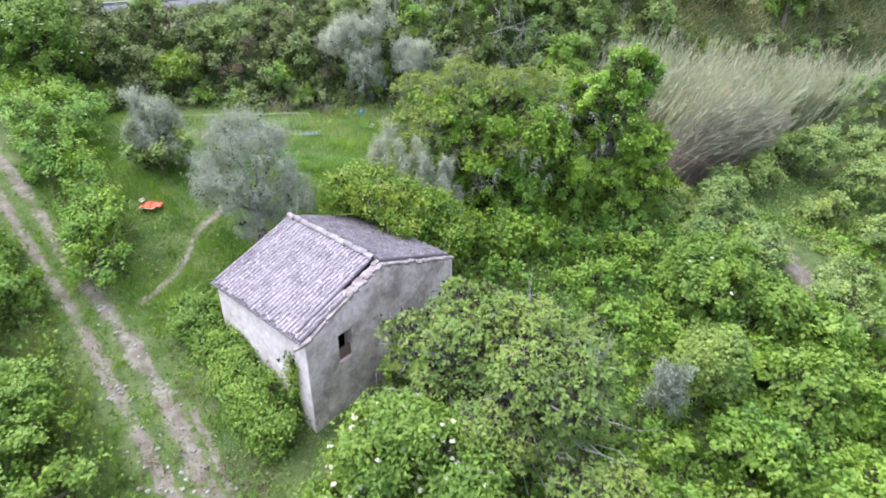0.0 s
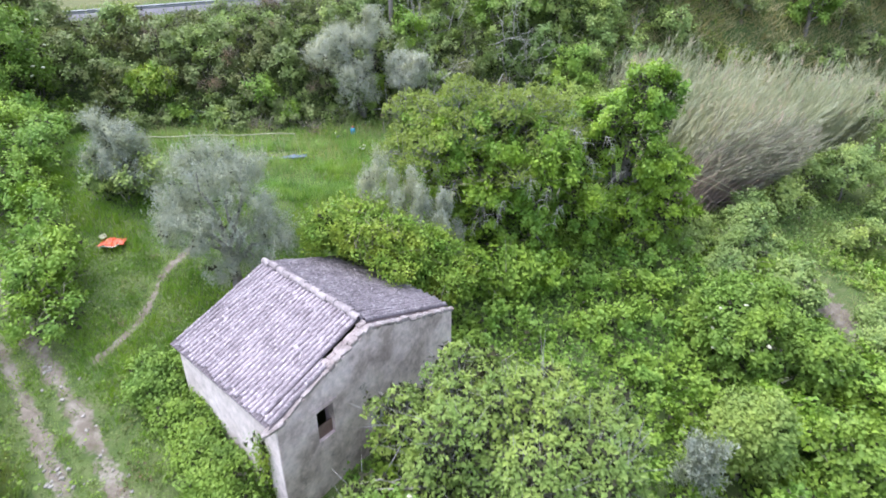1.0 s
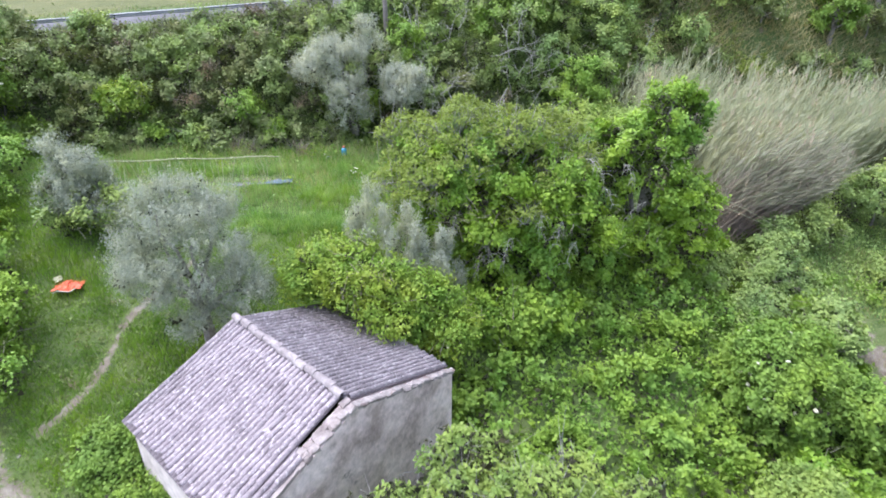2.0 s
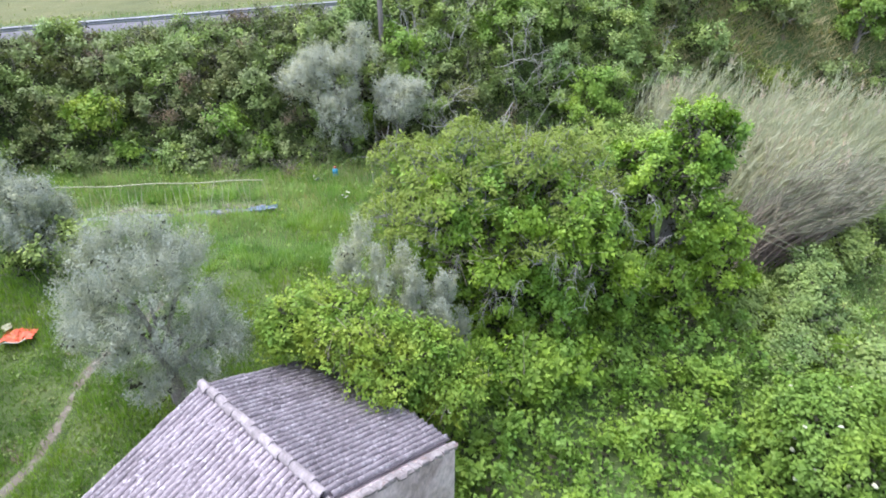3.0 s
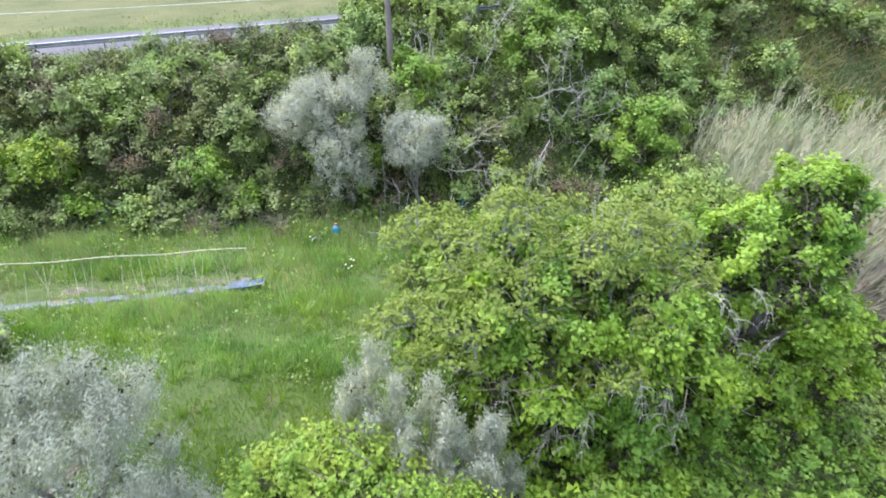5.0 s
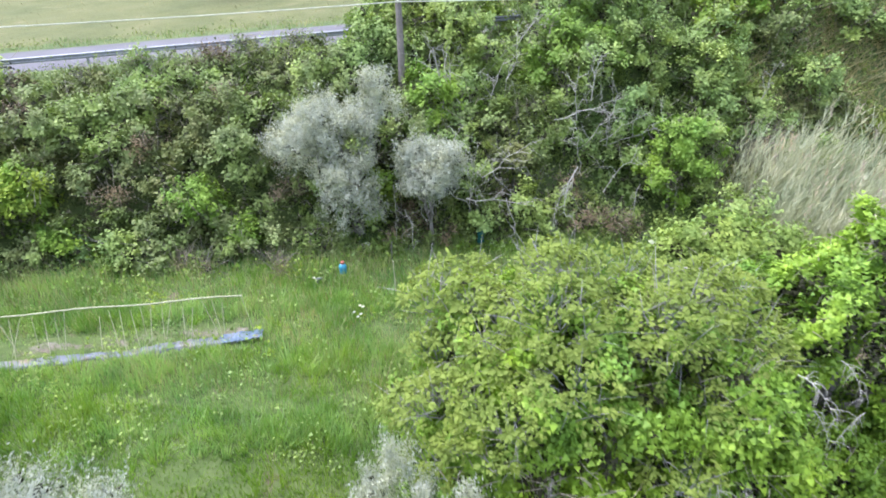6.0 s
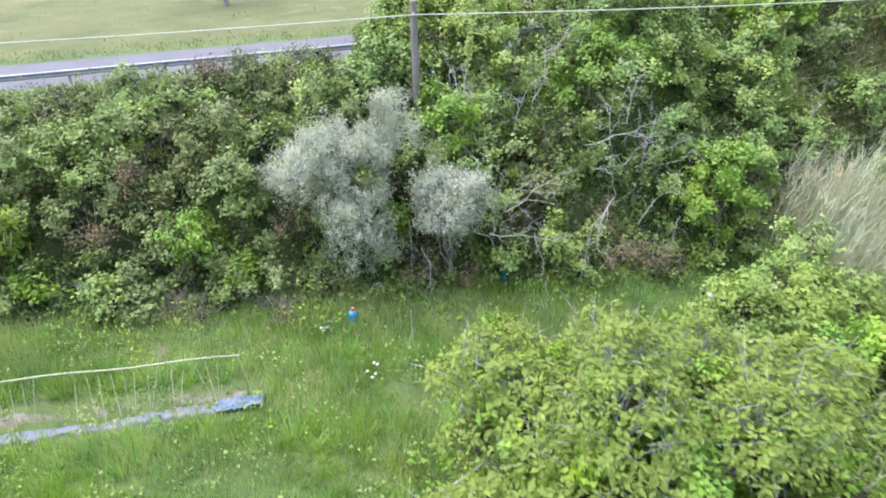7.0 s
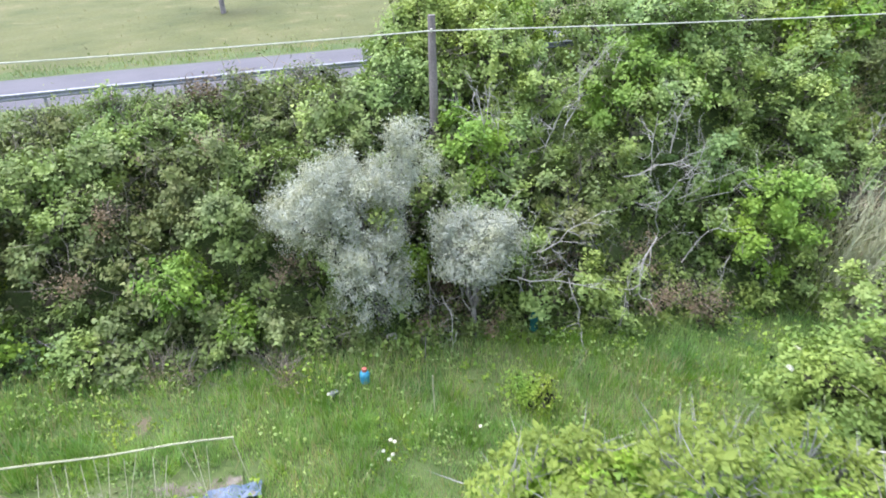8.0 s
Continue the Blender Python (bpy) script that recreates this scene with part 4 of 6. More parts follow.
tree("ivy_tree", (8.6, 32.2), lumps, 11000, 8, 0.122, "ivy", "dense ivy-covered tree with a rounded knob on top", "tree", rp, trunk=0.24, nlimb=10, twig=700, aspect=0.75, spread=0.22, droop=0.3, flat=0.2, rough=0.13, cull=0.85, bunch=14, loose=0.13, small=True)
# tall pale fig growing through the ivy
REAR_FIG = np.concatenate((heap((2.0, 30.3, 5.6), (3.9, 3.2, 3.0), 26, 0.26, rp), heap((-0.5, 28.6, 5.9), (1.5, 1.5, 1.7), 9, 0.36, rp), heap((4.9, 30.4, 5.9), (2.0, 2.0, 1.9), 10, 0.36, rp), heap((-1.1, 31.2, 6.1), (1.5, 1.6, 2.0), 9, 0.38, rp), heap((-1.6, 29.2, 5.1), (1.2, 1.5, 1.8), 7, 0.38, rp), heap((0.7, 30.6, 8.1), (0.7, 0.7, 0.9), 4, 0.45, rp), heap((4.2, 31.0, 7.5), (0.9, 0.8, 0.9), 4, 0.45, rp)))
fig_tree((1.6, 33.2), REAR_FIG, 7600, 8, 0.115, "young_fig", "tall fig tree with pale young leaves at the branch ends", rp, 0.16, 60, 160, low=0.05, lift=0.7, inside_share=0.0)


# flowering elder behind it
lumps = np.concatenate((heap((6.3, 35.2, 4.4), (2.2, 1.9, 2.7), 22, 0.3, rp), heap((8.2, 36.0, 4.2), (1.6, 1.5, 2.5), 12, 0.36, rp)))
tree("elder_bush", (6.6, 35.4), lumps, 5600, 8, 0.12, "fig", "tall pale green elder with cream flower heads", "bush", rp, trunk=0.1, flowers=40, aspect=0.6, rough=0.2, twig=200, small=True)


def bare_spray(x, y, z, rng, size=0.9):
    """A drooping fan of thin pale dead twigs."""
    t = thing("bare_branch", pose(x, y, z), "drooping pale bare branch hanging out of the ivy", "branch", "hanging bare branches")
    way = np.array((rng.normal(0, 0.5), -0.75, 0.2))
    pts = [np.array((0, 0.6, 0.35)) + way * q * size + np.array((0, 0, -0.7 * q * q * size)) for q in np.linspace(0, 1.2, 7)]
    part("stem", Pile().tube(pts, [0.011, 0.01, 0.009, 0.007, 0.006, 0.004, 0.003], 5).geo(), M["dead"], t)
    for i in range(20):
        a = pts[1 + i % 6]
        w = way * 0.35 + rng.normal(0, 0.42, 3) * (1, 0.5, 0.3)
        q = [a, a + w * 0.3 * size, a + w * 0.52 * size + np.array((0, 0, -0.16 * size)), a + w * 0.62 * size + np.array((0, 0, -0.42 * size))]
        part("twig", Pile().tube(q, [0.006, 0.005, 0.004, 0.002], 4).geo(), M["dead"], t)


for x, y, z in ((1.5, 27.2, 3.8), (4.5, 27.2, 4.4), (5.3, 27.9, 6.6), (7.1, 29.2, 5.9), (-0.1, 27.7, 5.4), (3.6, 27.0, 5.0), (1.8, 27.1, 3.1), (2.6, 26.9, 3.9), (6.2, 28.6, 5.2), (0.6, 27.3, 4.6), (5.2, 27.5, 3.4), (8.3, 29.4, 4.2)):
    bare_spray(x, y, z, rp, rp.uniform(0.5, 0.85))

# climbing growth hanging over the roof
lumps = np.concatenate((heap((-3.2, 25.5, 3.5), (2.0, 1.0, 1.3), 26, 0.2, rp), heap((-0.9, 24.7, 3.0), (1.5, 0.9, 1.25), 20, 0.22, rp), heap((-2.4, 24.6, 3.9), (1.3, 0.9, 0.7), 14, 0.24, rp), heap((-4.4, 24.9, 3.9), (0.8, 0.7, 0.7), 8, 0.32, rp), heap((-1.3, 23.8, 3.1), (0.7, 0.45, 0.5), 8, 0.34, rp), heap((0.2, 24.2, 2.2), (0.9, 0.7, 1.0), 10, 0.32, rp)))
hang = [(-2.6 + 0.5 * i + rp.normal(0, 0.15), 23.75 - 0.42 * i + rp.normal(0, 0.2), 3.72 - 0.17 * i, 0.22, 0.2, 0.13) for i in range(-3, 3)]
lumps = np.concatenate((lumps, hang))
tree("vine_bush", (-2.4, 26.2), lumps, 7000, 9, 0.1, "vine", "yellow-green leafy climber spilling over the roof", "bush", rp, trunk=0.07, twig=500, rough=0.34, loose=0.22, inner=0.08, small=True, aspect=0.7, spread=0.24, droop=0.2, flowers=4)

# a young climber on the whitewashed wall
lumps = np.array([(-5.0 + 0.05 * math.sin(i * 1.3), 16.42 - 0.04 * math.sin(i * 1.3), -0.5 + 0.3 * i, 0.13 - 0.008 * i, 0.1, 0.2) for i in range(9)])
tree("wall_climber", (-5.02, 16.38), lumps, 260, 7, 0.09, "vine", "thin yellow-green climber on the whitewashed wall", "climber", rp, trunk=0.012, nlimb=3, small=True, bunch=4, loose=0.1)

# bushes out on the right
lumps = np.concatenate((heap((12.4, 24.6, -0.4), (2.4, 2.2, 2.2), 18, 0.36, rp), heap((14.2, 23.4, -1.0), (1.6, 1.6, 1.6), 9, 0.4, rp)))
tree("elder_bush", (12.6, 24.8), lumps, 5200, 8, 0.15, "elder", "round elder bush with a few cream flower heads", "bush", rp, trunk=0.09, flowers=34, aspect=0.6, small=True)
lumps = spread_lumps(28, lambda r: (r.uniform(12, 17.5), r.uniform(27.5, 33)), (0.5, 0.9), (0.4, 0.8), lambda x, y: 0.9 if ((x - 20.5) / 2.6) ** 2 + ((y - 30.2) / 3.0) ** 2 > 1 else 0, rp)
thicket("scrub_thicket", lumps, 3600, 11, 0.11, "scrub", "grey-green weedy scrub below the reeds", "scrub", rp, twig=300, small=True, aspect=0.75, cull=0.8)
lumps = heap((10.3, 18.9, -0.6), (1.15, 1.1, 1.75), 12, 0.4, rp)
tree("young_tree", (10.3, 19.0), lumps, 2600, 7, 0.14, "fig", "young pale green bushy tree among brambles", "tree", rp, trunk=0.07, aspect=0.6, small=True)
lumps = np.array([(8.4 + rp.normal(0, 0.3), 18.1 + rp.normal(0, 0.3), -1.6 + rp.uniform(0.0, 1.3), 0.13, 0.13, 0.5) for _ in range(26)])
tree("olive_shoots", (8.4, 18.2), lumps, 900, 10, 0.12, "olive", "grey olive suckers among brambles", "olive shoots", rp, trunk=0.05, **OLIVE)
for x, y, k in ((18.5, 24.5, 1.0), (16.4, 34.2, 0.9), (19.0, 35.6, 1.0), (22.2, 33.2, 0.8), (15.4, 31.6, 0.9), (24.2, 31.0, 0.8), (26.5, 29.5, 1.2), (21.6, 38.6, 1.1), (28.4, 39.0, 1.6), (24.0, 38.3, 1.5), (26.5, 35.5, 1.6), (20.0, 26.5, 0.9)):
    lumps = heap((x, y, gz(x, y) + 1.0 * k), (1.5 * k, 1.4 * k, 1.2 * k), 9, 0.4, rp)
    tree("shrub", (x, y), lumps, int(714 * k), 11, 0.1311, "scrub", "grey-green wild shrub on rough ground", "shrub", rp, trunk=0.06, nlimb=5, twig=120, group="wild shrubs", small=True)

for x, y, k, mt in ((11.2, 16.2, 1.25, "bramble"), (14.6, 19.2, 1.4, "elder"), (16.6, 22.6, 1.2, "bramble"), (6.6, 13.0, 1.2, "bramble"), (10.2, 12.6, 1.3, "fig"), (14.0, 14.4, 1.3, "bramble"), (18.2, 18.2, 1.5, "ivy"), (2.9, 26.6, 0.9, "bramble"), (1.4, 26.6, 0.8, "ivy"), (4.2, 27.2, 0.8, "ivy"), (12.0, 20.6, 1.0, "ivy"), (16.0, 28.0, 1.0, "scrub")):
    lumps = heap((x, y, gz(x, y) + 0.9 * k), (1.25 * k, 1.2 * k, 1.15 * k), 18, 0.28, rp)
    tree("shrub", (x, y), lumps, int(612 * k), 10, 0.171, mt, "rounded leafy shrub standing among brambles", "shrub", rp, trunk=0.05, nlimb=6, twig=70, group="slope shrubs", small=True, aspect=0.75, rough=0.1)

# trees behind the reeds
for x, y, k, mt in ((18.5, 58.5, 1.0, "scrub"), (23.0, 60.0, 1.1, "scrub"), (30.5, 53.5, 1.35, "olive"), (34.0, 56.0, 1.3, "olive"), (26.5, 51.3, 0.7, "elder"), (15.5, 58.0, 1.2, "scrub"), (36.5, 56.0, 1.4, "scrub"), (35.0, 46.0, 1.2, "scrub"), (30.0, 44.5, 1.0, "scrub")):
    lumps = heap((x, y, gz(x, y) + 2.6 * k), (2.2 * k, 2.0 * k, 2.2 * k), 16, 0.34, rp)
    tree("tree", (x, y), lumps, int(900 * k), 10, 0.16, mt, "dense leafy tree behind the reed bed", "tree", rp, trunk=0.16, nlimb=6, group="trees behind the reeds", small=True, aspect=0.5)

# left: tall elder by the track
lumps = np.concatenate((heap((-22.6, 36.4, 7.8), (2.3, 2.2, 2.9), 24, 0.3, rp), heap((-25.5, 36.5, 7.4), (2.4, 2.2, 3.0), 14, 0.36, rp)))
tree("elder_bush", (-22.8, 36.6), lumps, 6000, 9, 0.13, "elder", "tall flowering elder at the end of the hedge", "bush", rp, trunk=0.14, flowers=130, aspect=0.6, small=True)

for x, s, k in ((-24.9, -1.6, 0.9), (-26.3, -1.5, 1.1), (-27.9, -1.8, 1.0), (-30.0, -2.2, 1.1), (-33.0, -3.0, 1.2), (-36.0, -2.0, 1.3), (-39.5, -3.0, 1.4), (-43.0, -2.5, 1.4)):
    y = float(verge_y(x)) + s
    lumps = heap((x, y, gz(x, y) + 1.4 * k), (2.0 * k, 1.5 * k, 1.5 * k), 12, 0.36, rp)
    tree("shrub", (x, y), lumps, int(510 * k), 11, 0.1482, "bank", "dense wild shrub hiding the road verge", "shrub", rp, trunk=0.07, nlimb=5, twig=100, group="verge shrubs", small=True)


# ---- thickets ----
def in_house(x, y, pad=0.3):
    dx, dy = x - HX, y - HY
    c, s = math.cos(radians(HROT)), math.sin(radians(HROT))
    u, v = dx * c + dy * s, -dx * s + dy * c
    v = v - SKEW * u
    return -pad < u < WID + pad and -pad < v < LEN + pad


def hollow(x, y):
    """How high brambles stand on the lower slope."""
    if in_house(x, y, 0.5):
        return 0
    bare = ((x - 19.2) / 2.8) ** 2 + ((y - 28.6) / 3.8) ** 2
    return 0.85 * min(1.0, max(0.0, bare - 0.7)) * (0.85 + 0.28 * math.sin(x * 0.9 + y * 0.5) * math.sin(y * 0.8)) * min(1, max(0.35, (34 - y) / 3))


def low_patch(r):
    while True:
        x, y = r.uniform(-2, 23), r.uniform(3.0, 32)
        if y < 10 and r.random() < 0.55 + 0.05 * (10 - y) or (x < 3 and y > 24 - 0.6 * x + 6):
            continue
        return x, y


lumps = spread_lumps(1300, low_patch, (0.35, 0.95), (0.35, 0.7), hollow, rp, 0.25)
thicket("bramble_thicket", lumps, 22000, 10, 0.138, "bramble", "rolling bright green bramble thicket on the lower slope", "brambles", rp, small=True, aspect=0.85, spread=0.26, cull=0.8)


def bank_patch(r):
    x = r.uniform(-32, -0.5)
    return x, float(verge_y(x)) + r.uniform(-8.9, -2.0)


def bank_rise(x, y):
    s = y - float(verge_y(x))
    k = 2.5 * step(-9.4, -6.6, s) * (1 - (0.82 if x > -21 else 0.72) * step(-6.0, -2.2, s))
    for hx, hy in ((-11.1, 41.6), (-14.6, 40.9), (-17.8, 40.3), (-8.2, 42.2), (-12.6, 43.2), (-20.6, 40.6), (-15.8, 43.0)):
        k *= 1 - 0.45 * math.exp(-((x - hx) ** 2 / 0.9 + (y - hy) ** 2 / 0.7))
    return float(k) * (0.85 + 0.25 * math.sin(x * 0.8) * math.sin(s * 0.9 + x * 0.3))


lumps = spread_lumps(760, bank_patch, (0.28, 0.9), (0.4, 0.9), bank_rise, rp, 0.6)
thicket("bank_brambles", lumps, 19000, 11, 0.11, "bank", "dense brambles with reddish stems covering the road bank", "brambles", rp, twig=2200, small=True, aspect=0.8, spread=0.24, cull=0.8)

for i in range(17):
    x = -33.0 + 1.85 * i + rp.normal(0, 0.5)
    s = (-7.4, -5.2, -3.4)[i % 3] + rp.normal(0, 0.4)
    y = float(verge_y(x)) + s
    k = rp.uniform(0.75, 1.2)
    mt = ("bramble", "bank", "scrub", "vine", "bank", "scrub")[i % 6]
    z = gz(x, y) + 1.0 * float(step(-9.0, -7.0, s)) * (1.6 if s < -4.5 else 0.5)
    lumps = heap((x, y, z), (1.2 * k, 1.0 * k, 0.9 * k), 14, 0.3, rp)
    tree("shrub", (x, y), lumps, int(462 * k), 12, 0.1197, mt, "leafy wild shrub rising out of the bank brambles", "shrub", rp, trunk=0.04, nlimb=5, twig=120, group="left bank shrubs", small=True, aspect=0.7, rough=0.1)

for i in range(9):
    x = -21.0 + 2.0 * i + rp.normal(0, 0.4)
    y = float(verge_y(x)) - 8.6 + rp.normal(0, 0.3)
    k = rp.uniform(0.45, 0.75)
    lumps = np.concatenate((heap((x, y, gz(x, y) + 0.6 * k), (1.2 * k, 1.0 * k, 0.8 * k), 12, 0.3, rp), heap((x + rp.normal(0, 0.9), y + 0.5, gz(x, y) + 0.6 * k), (1.0 * k, 0.8 * k, 0.9 * k), 8, 0.34, rp)))
    tree("shrub", (x, y), lumps, int(510 * k), 11, 0.1197, ("bramble", "scrub", "bank")[i % 3], "low green bush at the bank's foot", "shrub", rp, trunk=0.03, nlimb=4, twig=40, group="bank foot bushes", small=True, aspect=0.7, rough=0.1)
spots = ((-14.2, 41.6), (-11.8, 42.4), (-7.4, 41.6), (-6.9, 40.7), (-9.8, 43.4), (-17.0, 41.4), (-12.6, 40.4), (-13.0, 39.2))
lumps = np.array([(x + rp.normal(0, 0.25), y + rp.normal(0, 0.25), gz(x, y) + bank_rise(x, y) - 0.15, 0.5, 0.45, 0.4) for x, y in spots for _ in range(3)])
thicket("dead_brambles", lumps, 520, 10, 0.07, "dead_leaf", "brown withered brambles among green ones on the bank", "brambles", rp, twig=300, small=True, aspect=0.6)


def hedge_patch(a, b, half):
    a, b = np.array(a), np.array(b)
    n = np.array((-(b - a)[1], (b - a)[0])) / np.linalg.norm(b - a)

    def pick(r):
        q = a + (b - a) * r.random() + n * r.uniform(-half, half)
        return float(q[0]), float(q[1])

    return pick


lumps = np.concatenate((spread_lumps(70, hedge_patch((-12.8, 21.2), (-20.2, 30.3), 0.9), (0.4, 0.9), (0.5, 1.0), lambda x, y: 1.5, rp, 0.35), spread_lumps(50, hedge_patch((-17.5, 29.5), (-25.0, 37.0), 1.8), (0.7, 1.2), (0.7, 1.2), lambda x, y: 2.2, rp)))
thicket("hedge", lumps, 6500, 11, 0.112, "bramble", "unkempt green hedge between the track and the grass", "hedge", rp, twig=500, small=True, aspect=0.8, cull=0.8)
lumps = spread_lumps(44, hedge_patch((-9.7, 20.6), (-5.2, 15.0), 0.55), (0.28, 0.65), (0.35, 0.65), lambda x, y: 0 if in_house(x, y, 0.05) else 0.78, rp)
thicket("ivy_mound", lumps, 5200, 12, 0.085, "elder", "leafy creeper heaped along the whitewashed wall", "creeper", rp, small=True, aspect=0.85, cull=0.8)
lumps = np.concatenate((spread_lumps(80, hedge_patch((-19.0, 21.5), (-9.6, 9.0), 1.5), (0.5, 1.0), (0.6, 1.0), lambda x, y: 1.4, rp, 0.45), spread_lumps(26, hedge_patch((-10.5, 8.0), (-4.0, 1.0), 2.0), (0.6, 1.0), (0.6, 1.0), lambda x, y: 0.8, rp), spread_lumps(30, hedge_patch((-26.0, 28.0), (-19.0, 20.0), 1.6), (0.6, 1.1), (0.6, 1.0), lambda x, y: 1.3, rp)))
thicket("bramble_thicket", lumps, 6500, 12, 0.12, "elder", "mixed green brambles and weeds beside the track", "brambles", rp, small=True, aspect=0.8, cull=0.8)

for x, y, k in ((-4.35, 46.9, 1.1), (-3.5, 47.6, 1.3), (-5.2, 45.8, 0.7), (-4.2, 45.7, 0.9), (-2.3, 48.6, 1.3)):
    z = gz(x, y)
    lumps = np.concatenate((heap((x, y, z + 1.0 * k), (0.9 * k, 0.9 * k, 1.0 * k), 14, 0.3, rp), heap((x + 0.3, y, z + 2.0 * k), (0.5, 0.5, 0.6), 5, 0.4, rp)))
    tree("shrub", (x, y), lumps, int(612 * k), 12, 0.1254, "scrub", "upright leafy shrub at the road's edge beside the pole", "shrub", rp, trunk=0.05, nlimb=6, twig=80, group="shrubs by the pole", small=True, aspect=0.6)

# ---- scrub on the bank to the right of the pole ----
def scrub_patch(r):
    x = r.uniform(-5.2, 16.5)
    return x, float(verge_y(x)) + r.uniform(-9.4 - 3.0 * max(0.0, min(1.0, (x - 8.0) / 2.0)), 1.0)


def scrub_rise(x, y):
    s = y - float(verge_y(x))
    if (x - pole_at[0]) ** 2 + (y - pole_at[1]) ** 2 < 0.8 or (x < -1 and s < -7) or (x > 11.6 - 0.2 * (y - 36) and s < -6.5):
        return 0
    for hx, hy in ((5.1, 44.4), (3.0, 43.4), (8.6, 46.4), (8.9, 49.3), (1.4, 45.2), (6.6, 42.6)):
        if ((x - hx) / 0.9) ** 2 + ((y - hy) / 0.8) ** 2 < 1:
            return 0
    k = 2.9 * step(-9.8 - 3.0 * step(8, 10, x), -7.6 - 2.5 * step(8, 10, x), s) * (1 - 0.35 * step(-4, 0, s))
    return float(k) * (0.85 + 0.4 * math.sin(x * 0.7 + 1) * math.sin(s * 0.8 + x * 0.4))


lumps = spread_lumps(330, scrub_patch, (0.35, 1.1), (0.6, 1.3), scrub_rise, rp, 0.75)
thicket("scrub_thicket", lumps, 13500, 11, 0.122, "scrub", "dense mixed green scrub covering the bank", "scrub", rp, twig=1800, small=True, aspect=0.75, cull=0.8)

for i in range(13):
    x = -4.5 + 1.65 * i + rp.normal(0, 0.5)
    s = (-7.2, -4.6, -2.4, -0.4)[i % 4] + rp.normal(0, 0.4)
    y = float(verge_y(x)) + s
    if x > 16.5:
        continue
    if (x - pole_at[0]) ** 2 + (y - pole_at[1]) ** 2 < 1.2:
        y += 2.2
    k = rp.uniform(0.9, 1.25)
    hgt = (3.2, 3.0, 2.4, 2.0)[i % 4] * k
    z = gz(x, y)
    lumps = np.concatenate((heap((x, y, z + hgt * 0.55), (1.7 * k, 1.5 * k, hgt * 0.55), 14, 0.38, rp), heap((x + rp.normal(0, 0.8), y - 0.9, z + hgt * 0.3), (1.3, 1.1, hgt * 0.35), 6, 0.42, rp)))
    tree("shrub", (x, y), lumps, 782, 12, 0.1311, ("scrub", "bramble", "scrub", "vine", "bank", "elder", "scrub")[i % 7], "tangled wild shrub with grey dead stems on the bank", "shrub", rp, trunk=0.07, nlimb=7, twig=160, group="bank shrubs", small=True, aspect=0.7)


ribbon("bare_ground", [(16.0, 32.6), (17.2, 30.6), (18.4, 28.9), (19.4, 27.2), (20.8, 25.0)], 1.05, 0.05, M["track"], "patch of bare dry earth on the slope", "bare ground", rp, 2.0, 0.3, 0.3, worn=0.78)
for x, y, hgt in ((19.6, 24.3, 1.5), (20.6, 23.8, 1.2)):
    t = thing("bare_bush", pose(x, y, gz(x, y)), "leafless pale grey bush of thin stems", "bush", "bare bushes")
    for i in range(16):
        w = np.array((rp.normal(0, 0.55), rp.normal(0, 0.45), 1.0)) * hgt * rp.uniform(0.6, 1.1)
        m = w * 0.5 + rp.normal(0, 0.1, 3)
        g = Pile().tube([(0, 0, -0.1), m, w], [0.016, 0.012, 0.005], 5)
        for _ in range(3):
            q = m + (w - m) * rp.random()
            g.tube([q, q + w * 0.25 + rp.normal(0, 0.16, 3)], [0.007, 0.003], 4)
        part("stem", g.geo(), M["dead"], t)


def dead_branch(base, way, length, r, rng):
    """A bleached fallen limb with side branches."""
    t = thing("dead_branch", pose(*base), "bleached bare dead branch caught in the scrub", "branch", "dead branches")
    way = np.array(way, float) / np.linalg.norm(way)
    pts = [np.zeros(3)]
    for i in range(7):
        pts.append(pts[-1] + way * length / 7 + rng.normal(0, length * 0.035, 3))
    part("stem", Pile().tube(pts, [r * (1 - 0.11 * i) for i in range(8)], 6).geo(), M["dead"], t)
    for i in range(2, 8):
        q = pts[i - 1]
        w = way * 0.5 + rng.normal(0, 0.5, 3)
        m = q + w * length * 0.15 + rng.normal(0, 0.04, 3)
        e = m + (w * 0.8 + rng.normal(0, 0.4, 3) + (0, 0, 0.1)) * length * 0.17
        g = Pile().tube([q, (q + m) / 2 + rng.normal(0, 0.03, 3), m, (m + e) / 2 + rng.normal(0, 0.05, 3), e], [r * 0.5, r * 0.42, r * 0.34, r * 0.24, r * 0.12], 5)
        for _ in range(5):
            k = q + (e - q) * rng.uniform(0.25, 1.0)
            v = w * 0.5 + rng.normal(0, 0.6, 3)
            g.tube([k, k + v * length * 0.06 + rng.normal(0, 0.02, 3), k + v * length * 0.13 + rng.normal(0, 0.05, 3)], [r * 0.22, r * 0.15, r * 0.06], 4)
        part("side_branch", g.geo(), M["dead"], t)
    return t


